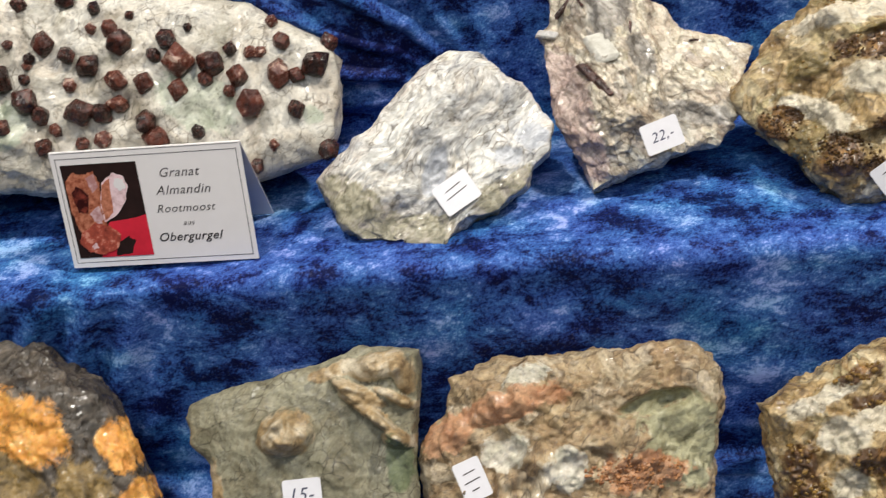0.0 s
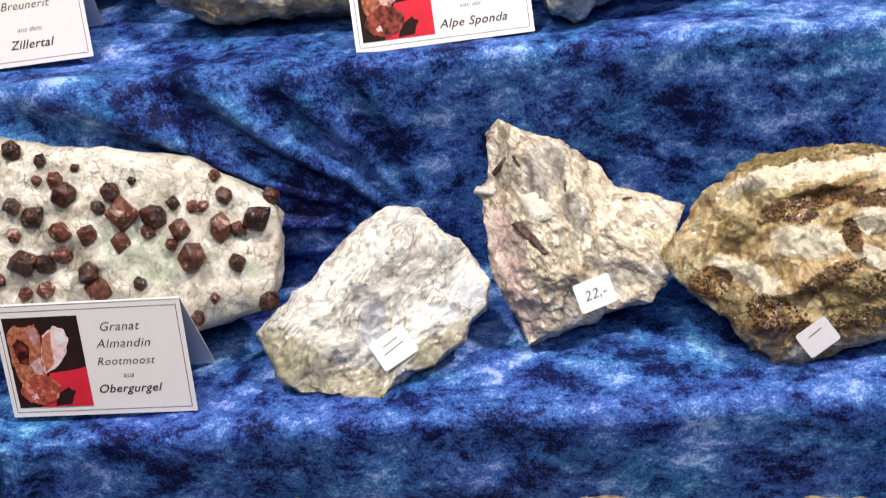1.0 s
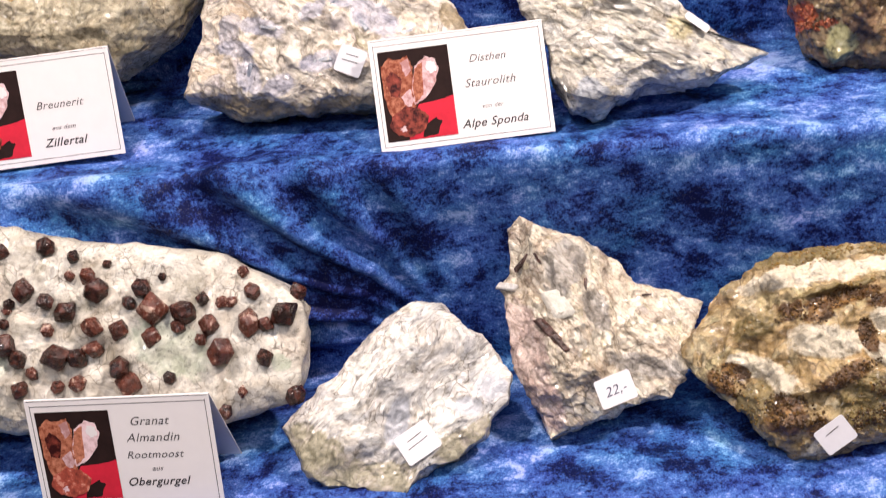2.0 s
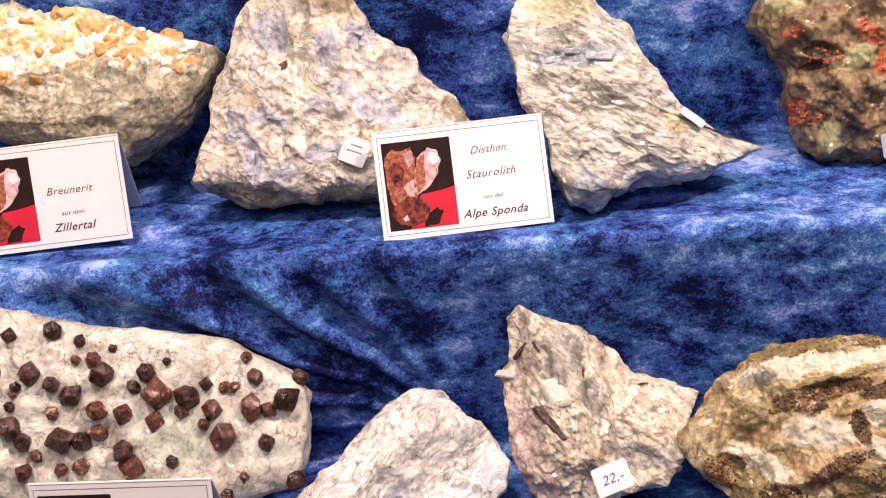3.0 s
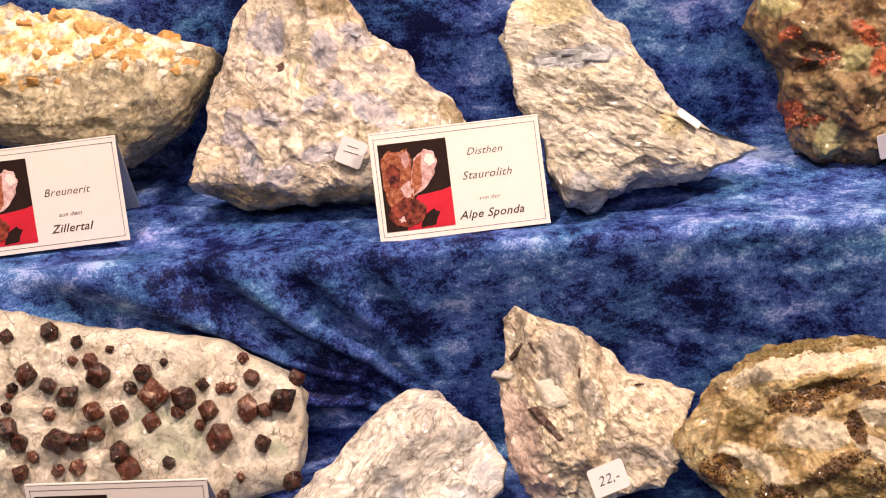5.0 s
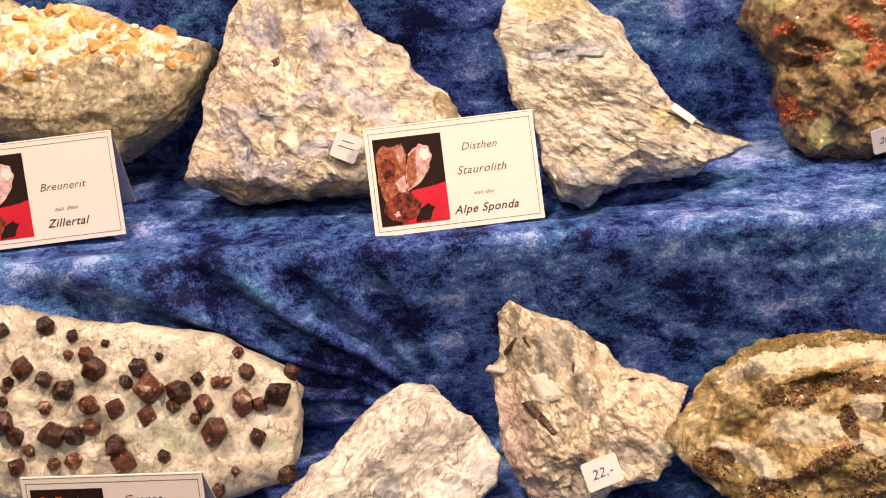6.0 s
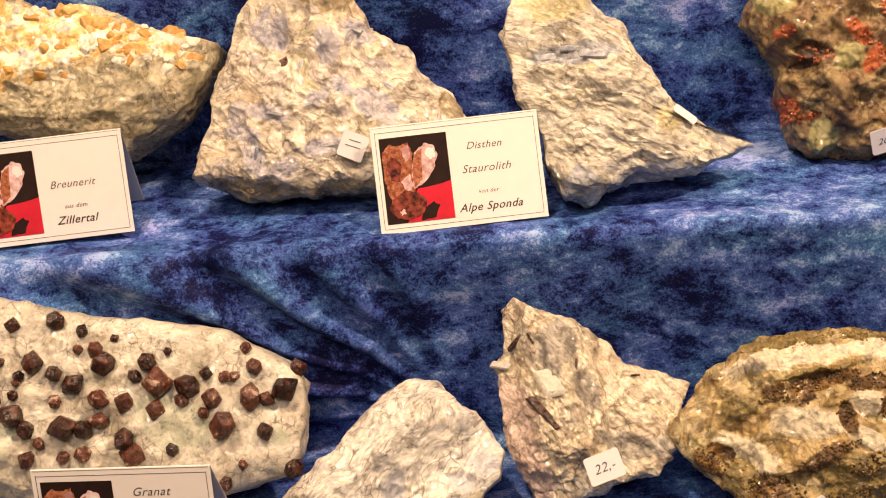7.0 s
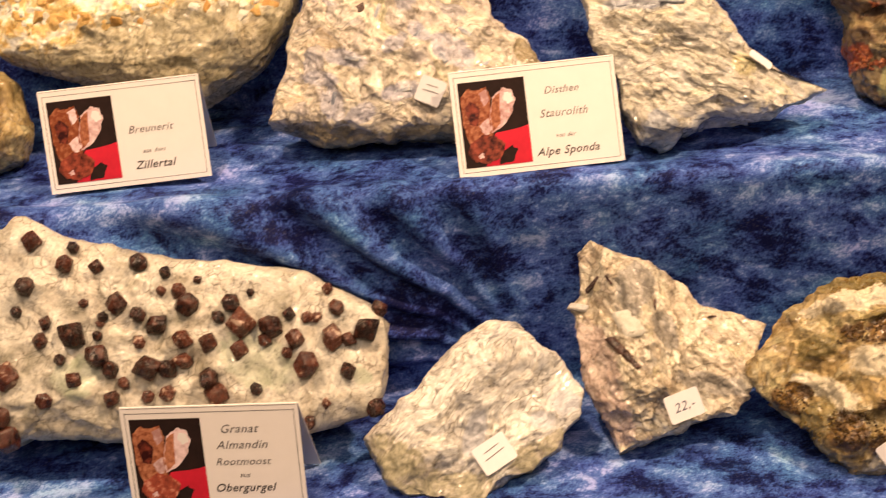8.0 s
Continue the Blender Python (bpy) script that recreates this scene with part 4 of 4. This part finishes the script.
# a hole in the stone: a sunk dark block stands for its shade
cavity = block(731, (1, 0.8, 0.4), 0.2)
cavity.materials.append(STAUROLITE)
place, way, top = spot(kyanite_rock, -2.0, 2.4, 0.3)
part("staurolite_crystal", cavity, None, kyanite_rock[0], "small dark hole, set in as a dark brown block", facing(place - way * 0.001, way, 30) @ Matrix.Scale(0.0032, 4))
silver_rock = rock("silver_rock", (0.08, 0.73, 1.13), 30, 8,
                   [(-4.2, 7.3), (-3.5, 8.3), (-2.0, 7.9), (-1.5, 6.6), (-0.7, 5.3), (0.8, 3.9), (2.1, 0.9), (2.9, -0.6), (5.2, -2.8), (7.7, -4.0), (7.3, -4.3), (4.0, -5.3), (0.3, -5.2), (-1.3, -5.7), (-1.9, -6.5), (-3.9, -6.1), (-4.6, -3.9),
                    (-4.7, -1.9), (-5.8, 0.1), (-6.3, 4.4), (-5.8, 5.8)], 2.2, 2.6, SILVER_ROCK, "silvery schist peak with blue kyanite band", TOP, TOP_BACK, level=8, seed=67, flat=0.6, cuts=[(0.5, 0.2, 2.4), (-0.6, 0.1, 3.4)],
                   coarse=(3.0, 0.5), middle=(1.3, 0.24), small=(0.42, 0.09), stretch=(1.6, 0.75, 0.9), turn=-30,
                   zone_a=[(-2.6, 2.3, 3.0, 0.6, -6, -0.1), (-3.0, -5.3, 1.2, 1.0, 40, 0), (0.6, -5.0, 2.0, 0.5, 10, 0)], zone_b=[(-3.2, 5.8, 2.2, 1.5, -20, 0), (2.6, -2.2, 0.9, 0.8, 0, 0.1)], wobble=0.45)
for u, v, size, turn in ((-3.6, 2.4, 0.010, -4), (-1.4, 2.0, 0.009, -10), (-2.4, 1.8, 0.007, -3), (-2.6, 2.6, 0.008, -8)):
    place, way, top = spot(silver_rock, u, v, 0.5)
    part("kyanite_blade", rng.choice(blue), None, silver_rock[0], "grey-blue kyanite blade", facing(place, (way + Vector((0, 0, 0.6))).normalized(), turn) @ Matrix.Scale(size, 4))
price_label(silver_rock, 3.7, -2.0, 0.016, 0.005, -40)

RA = [(-4.4, 1.2, 0.7, 0.35, 10, 0.2), (-2.8, -0.2, 1.1, 0.4, 0, 0.25), (-1.5, 4.2, 1.0, 1.0, 0, 0.2), (-0.2, 1.0, 0.5, 1.1, 40, 0.1), (2.0, 3.2, 1.2, 1.5, 0, 0.2), (-4.4, -3.3, 0.6, 0.9, 0, 0), (0.6, -0.6, 0.5, 1.0, -30, 0.1), (-3.2, -4.0, 0.6, 0.3, 0, 0)]
# zone_c sinks the cavity under the upper block and paints it dark
red_rock = rock("red_rock", (0.23, 0.775, 1.13), 22, 0,
                [(-6.6, 2.0), (-6.6, 2.8), (-5.9, 3.8), (-4.5, 4.4), (-0.7, 5.3), (3.3, 5.0), (5.9, 2.7), (6.4, -1.4), (5.3, -5.5), (2.8, -6.8), (-0.9, -6.7), (-2.6, -6.4), (-3.9, -5.6), (-4.4, -4.0), (-4.8, -0.6), (-5.7, 0.5)],
                2.6, 2.6, RED_ROCK, "brown-green ore rock with orange-red crystals", TOP, TOP_BACK, seed=71, flat=0.6, coarse=(2.4, 0.8), middle=(1.0, 0.38), small=(0.4, 0.13), crack=0.4,
                zone_a=RA, zone_c=[(-2.9, 0.1, 1.2, 0.5, -12, -0.6), (-3.4, -0.7, 0.9, 0.3, 10, -0.3)], zone_b=[(-0.8, -0.4, 1.0, 0.8, 30, 0.3), (-5.0, 3.2, 1.2, 0.9, 0, 0.2), (-2.4, -5.0, 1.0, 1.0, 0, 0.2)])
druse(red_rock, RA, 220, 0.0011, RED_CRYSTAL, 81, "red_crystal_druse", "cluster of small orange-red crystals")
price_label(red_rock, 1.2, -5.5, 0.021, 0.016, 15, "20 €")

breunerite_rock = rock("breunerite_rock", (-0.25, 0.755, 1.1265), 35, 0,
                       [(8.3, 4.3), (5.9, 5.0), (2.9, 6.0), (0.6, 7.2), (-0.7, 7.4), (-2.4, 6.7), (-4.8, 8.3), (-7.1, 7.8), (-9.8, 7.8), (-12.5, 5.3), (-12.4, 3.0), (-11.1, 1.2), (-7.8, -0.0), (-1.3, -1.6), (1.9, -2.5), (5.8, -0.2), (8.1, 3.0)],
                       2.6, 5.4, BREUN_ROCK, "grey-green talc schist rock crusted with amber breunerite crystals", TOP, TOP_BACK, seed=83, flat=0.6, cuts=[(0.0, 0.45, 5.4), (0.05, -0.6, 2.3)], coarse=(3.4, 0.4), middle=(1.2, 0.2), small=(0.4, 0.06), stretch=(1.6, 0.7, 1),
                       zone_a=[(-3, 5.2, 6.5, 2.3, -8, 0.0), (4.2, 4.3, 3.0, 0.9, -18, 0.0), (-8.5, 3.5, 4.5, 2.6, 0, 0)])
ambers, creams = [], []
for k in range(5):
    for made, material, seed in ((ambers, BREUNERITE, 760), (creams, FELDSPAR, 780)):
        me = gem(seed + k, 0.32)
        me.materials.append(material)
        made.append(me)
rng = random.Random(21)
for k in range(230):
    u = rng.uniform(-11.5, 7.0)
    v = 4.6 - 0.13 * u + rng.uniform(-2.9, 2.4) if u < 0 else 4.7 - 0.2 * u + rng.uniform(-1.3, 1.7)
    place, way, top = spot(breunerite_rock, u, v, 0.4)
    amber = rng.random() < 0.5
    size = rng.uniform(0.0045, 0.0085) if amber else rng.uniform(0.003, 0.006)
    part("breunerite_crystal" if amber else "schist_grain", rng.choice(ambers if amber else creams), None, breunerite_rock[0], "", Matrix.Translation(place - way * size * rng.uniform(0.35, 0.7)) @ Euler((rng.uniform(-0.5, 0.5), rng.uniform(-0.5, 0.5), rng.uniform(0, 6))).to_matrix().to_4x4() @ Matrix.Diagonal((size, size * rng.uniform(0.65, 1.0), size * rng.uniform(0.5, 0.8), 1)))

rock("brown_rock", (-0.38, 0.74, 1.1), 25, 0, [(1.7, 3.2), (2.4, 2.6), (2.6, 1.1), (3.3, -0.8), (2.8, -2.4), (1.2, -3.3), (-2.7, -3.2), (-4.3, 0.4), (-1.8, 3.2)], 1.8, 2.0, YELLOW_ROCK, "small ochre brown rock", TOP, TOP_BACK, seed=87, level=5, middle=(1.0, 0.3))

# ---- the stones of the lower ledge ----
OA = [(-4.6, 0.7, 3.0, 1.6, -12, 0.15), (-1.4, -0.5, 2.0, 1.7, -30, 0.2), (2.7, -1.4, 0.8, 1.5, 18, 0.15), (-7, 1.6, 1.6, 1.3, 0, 0.1), (3.6, -4.0, 0.8, 1.0, 0, 0)]
rock("orange_rock", (-0.26, 0.493, 0.869), 40, 0, [(-7.8, 3.6), (-4.8, 4.5), (-1.2, 4.0), (-0.6, 3.1), (0.9, 2.1), (2.0, 0.9), (3.4, -2.0), (4.5, -4.5), (4.7, -6.8), (-0.4, -8.1), (-8.7, -7.5), (-9.2, -1.3)], 2.6, 3.0, ORANGE_ROCK,
     "dark grey rock with bright orange broken faces", LOW, LOW_BACK, seed=91, flat=0.6, cuts=[(0.0, 0.8, 3.6), (0.5, 0.1, 2.6)], middle=(1.0, 0.3), zone_a=OA, zone_b=[(-4.5, -2.6, 4.5, 1.6, -12, 0.1), (1.2, -3.6, 1.4, 1.8, 20, 0.1)])
skarn_rock = rock("skarn_rock", (-0.1, 0.495, 0.86), 40, 0, [(-10.0, 0.4), (-9.7, 1.1), (-7.9, 1.8), (-3.0, 2.7), (-0.4, 3.7), (2.5, 3.3), (2.4, 0.9), (2.0, -2.0), (1.9, -4.9), (0.7, -7.7), (-3.5, -8.1), (-8.3, -7.4), (-8.6, -3.9), (-8.9, -2.0), (-9.7, -1.0)], 1.5, 3.2, GREEN_ROCK,
                  "grey-green skarn slab with rough brown knobs", LOW, LOW_BACK, seed=97, flat=0.45, coarse=(4.0, 0.3), middle=(1.2, 0.12), small=(0.4, 0.05),
                  zone_a=[(-4.4, -0.6, 1.5, 1.2, 12, 1.6), (0.6, 2.6, 1.6, 0.8, 10, 0.9), (1.8, 2.0, 0.6, 1.0, 10, 0.7), (-0.6, 1.3, 1.6, 0.4, -28, 1.0), (-0.1, 0.4, 1.8, 0.35, -34, 0.9), (1.4, 0.9, 1.4, 0.3, -25, 1.0), (0.8, -0.4, 1.5, 0.35, -38, 1.0), (1.4, -1.2, 0.9, 0.5, -15, 1.1), (-1.8, 2.4, 1.6, 0.4, 15, 0.1), (-8.4, -3.5, 0.6, 1.6, 0, 0)], zone_b=[(1.3, -2.5, 0.7, 1.6, 0, 0)])
price_label(skarn_rock, -3.7, -3.7, 0.02, 0.016, 3, "15-")
UB = [(-5.6, -0.3, 3.2, 0.7, 14, 0.3), (-9.2, -1.8, 1.4, 0.9, 20, 0.2), (0.5, -4.0, 2.2, 1.0, 0, 0.1)]
rust_rock = rock("rust_rock", (0.03, 0.505, 0.86), 35, 0, [(-10.8, -2.4), (-9.2, -0.7), (-8.9, 1.0), (-5.9, 1.8), (-1.1, 2.1), (0.0, 1.9), (1.8, 2.3), (3.5, 2.3), (4.6, 1.4), (5.0, 0.2), (4.6, -2.4), (4.2, -5.8), (3.6, -9.6), (-3.7, -9.6), (-10.5, -8.7), (-10.8, -5.1)], 1.9, 2.6, RUST_ROCK,
                 "rusty brown and green skarn rock with crystals", LOW, LOW_BACK, seed=103, flat=0.5, coarse=(2.6, 0.5), middle=(1.0, 0.52), small=(0.38, 0.2), crack=0.4,
                 zone_a=[(2.6, -2.6, 2.0, 2.6, 0, -0.3), (1.6, -0.6, 2.0, 0.6, 12, -1.0)], zone_b=UB,
                 zone_c=[(-6.2, -2.7, 1.5, 0.9, 10, -0.1), (-3.2, -3.7, 1.2, 1.1, 0, 0.2), (-5.0, 1.0, 1.6, 0.5, 12, 0.1)])
druse(rust_rock, [(0.2, -4.0, 2.2, 0.9, 0, 0)], 200, 0.0009, RUST_DRUSE, 67)
price_label(rust_rock, -8.0, -4.0, 0.015, 0.021, 22, bars=3)
SB = [(0.6, 0.9, 1.3, 0.4, 20, 0.2), (-2.6, -3.2, 0.8, 1.0, 0, 0.2), (0.7, -0.3, 1.0, 0.35, 12, 0.2), (0.8, -3.2, 1.2, 0.7, 0, 0.2), (3.0, -0.6, 1.4, 0.6, 0, 0.2), (-2.4, -4.8, 1.0, 1.6, 0, 0.2)]
speckled_rock = rock("speckled_rock", (0.14, 0.495, 0.86), 35, 0, [(-4.1, -0.6), (-1.2, 0.9), (0.2, 1.7), (2.2, 2.3), (5.2, 2.0), (6.0, -2.3), (5.1, -8.5), (0.9, -9.2), (-2.9, -7.6), (-3.4, -5.0), (-4.0, -2.7)], 2.4, 2.6, YELLOW_ROCK,
                     "cream rock speckled with olive brown crystals", LOW, LOW_BACK, seed=109, flat=0.55, coarse=(2.4, 0.5), middle=(0.9, 0.5), small=(0.36, 0.18), crack=0.4, zone_a=[(-0.6, -2.0, 1.3, 0.9, 0, 0), (3.5, -3.6, 2, 2, 0, 0), (-1.3, -0.2, 2.2, 0.5, 28, 0.1), (1.2, -1.2, 1.2, 0.7, 0, 0), (-0.5, -4.2, 0.9, 0.8, 0, 0), (2.6, 1.2, 1.2, 0.5, 10, 0)], zone_b=SB)
druse(speckled_rock, SB, 160, 0.0013, DRUSE, 69)


# ---- folded name cards ----
W, H = 0.0995, 0.0635


def name_card(at, lean, yaw, lines, label, size=1.0):
    card = new("name_card")
    card.matrix_world = pose(*at, 90 - lean, 0, yaw) @ Matrix.Scale(size, 4)
    leg = H * math.cos(radians(lean)) / math.cos(radians(24))
    tagged(card, label, "name card", "folded name cards of the display")
    part("front_panel", slab(W, H, 0.0005), CARD, card, "", pose(0, H / 2, 0))
    part("back_panel", slab(W, leg, 0.0005), CARD, card, "", pose(0, H, 0) @ pose(0, 0, 0, lean + 24) @ pose(0, -leg / 2, -0.0006))
    for x, y, w, h in ((0, H - 0.0035, W - 0.005, 0.0003), (0, 0.0028, W - 0.005, 0.0003), (-W / 2 + 0.0025, H / 2, 0.0003, H - 0.006), (W / 2 - 0.0025, H / 2, 0.0003, H - 0.006), (0, H - 0.0005, W - 0.002, 0.0002)):
        part("border_line", slab(w, h, 0.0001), PALE_INK, card, "thin grey printed line", pose(x, y, 0.0005))
    pw, ph = 0.040, 0.0512
    photo = part("photo", slab(pw, ph, 0.0001), PHOTO_DARK, card, "colour photo of a pink crystal on red", pose(-W / 2 + 0.0045 + pw / 2, 0.0055 + ph / 2, 0.0006))

    jitter = random.Random(5)

    def shape(name, corners, material, up):
        pts = []
        for (x, y), (x2, y2) in zip(corners, corners[1:] + corners[:1]):
            pts.append((x, y))
            on_edge = max(x, x2, y, y2) > 0.99 and (x == x2 or y == y2)
            for k in (0.25, 0.5, 0.75):
                j = 0.0 if on_edge else 0.011
                pts.append((x + (x2 - x) * k + jitter.uniform(-j, j), y + (y2 - y) * k + jitter.uniform(-j, j)))
        part(name, polygon([((x - 0.5) * pw, (0.5 - y) * ph) for x, y in pts], 0.00006), material, photo, "", pose(0, 0, up))
    shape("red_ground", [(0.5, 0.62), (1.0, 0.56), (1.0, 1.0), (0.3, 1.0), (0.4, 0.8)], PHOTO_RED, 0.0001)
    shape("picture_shadow", [(0.55, 0.84), (0.72, 0.78), (0.8, 0.84), (0.72, 0.97), (0.5, 0.99)], PHOTO_DARK, 0.00018)
    shape("pink_crystal", [(0.03, 0.16), (0.14, 0.08), (0.28, 0.1), (0.42, 0.07), (0.48, 0.2), (0.44, 0.42), (0.52, 0.55), (0.42, 0.7), (0.1, 0.72), (0.02, 0.5)], PHOTO_PINK, 0.00026)
    shape("pale_crystal", [(0.5, 0.2), (0.66, 0.1), (0.8, 0.14), (0.84, 0.26), (0.76, 0.42), (0.6, 0.56), (0.44, 0.62), (0.44, 0.4)], PHOTO_PALE, 0.00034)
    shape("dark_lump", [(0.1, 0.72), (0.3, 0.62), (0.5, 0.66), (0.62, 0.76), (0.55, 0.9), (0.36, 0.97), (0.16, 0.94), (0.05, 0.84)], PHOTO_LUMP, 0.00042)
    shape("crystal_facet", [(0.5, 0.22), (0.62, 0.16), (0.58, 0.52), (0.45, 0.6), (0.44, 0.4)], PHOTO_PINK, 0.00044)
    shape("crystal_facet", [(0.68, 0.16), (0.79, 0.17), (0.81, 0.26), (0.72, 0.3), (0.66, 0.24)], CARD, 0.00044)
    shape("crystal_facet", [(0.08, 0.3), (0.16, 0.22), (0.3, 0.32), (0.24, 0.52), (0.12, 0.5)], PHOTO_LUMP, 0.00036)
    shape("crystal_facet", [(0.3, 0.14), (0.42, 0.1), (0.45, 0.24), (0.36, 0.3)], PHOTO_PALE, 0.00036)
    shape("crystal_facet", [(0.26, 0.52), (0.4, 0.44), (0.44, 0.58), (0.34, 0.66)], PHOTO_PALE, 0.00036)
    shape("picture_glint", [(0.2, 0.86), (0.27, 0.84), (0.29, 0.89), (0.22, 0.91)], PHOTO_PALE, 0.0005)
    for body, width, down, bold in lines:
        writing(body, width, INK if bold else PALE_INK, card, pose(0.0165, H - 0.948 * down, 0.00062), 0.35, 0.012 if bold else 0.0)
    return card


name_card((-0.2065, 0.5449, 0.9315), 12, -1.5, [("Granat", 0.021, 0.0145, 0), ("Almandin", 0.029, 0.0245, 0), ("Rootmoost", 0.031, 0.035, 0), ("aus", 0.006, 0.0435, 0), ("Obergurgel", 0.034, 0.0515, 1)],
          "white folded name card with crystal photo beside garnets", 1.025)
name_card((-0.0135, 0.6776, 1.0725), 28, 7.4, [("Disthen", 0.021, 0.0175, 0), ("Staurolith", 0.029, 0.032, 0), ("von der", 0.012, 0.0465, 0), ("Alpe Sponda", 0.038, 0.056, 1)],
          "white folded name card with crystal photo before kyanite")
name_card((-0.2693, 0.692, 1.0725), 20, 8.3, [("Breunerit", 0.028, 0.031, 0), ("aus dem", 0.014, 0.0455, 0), ("Zillertal", 0.026, 0.0545, 1)],
          "white folded name card with crystal photo before breunerite")
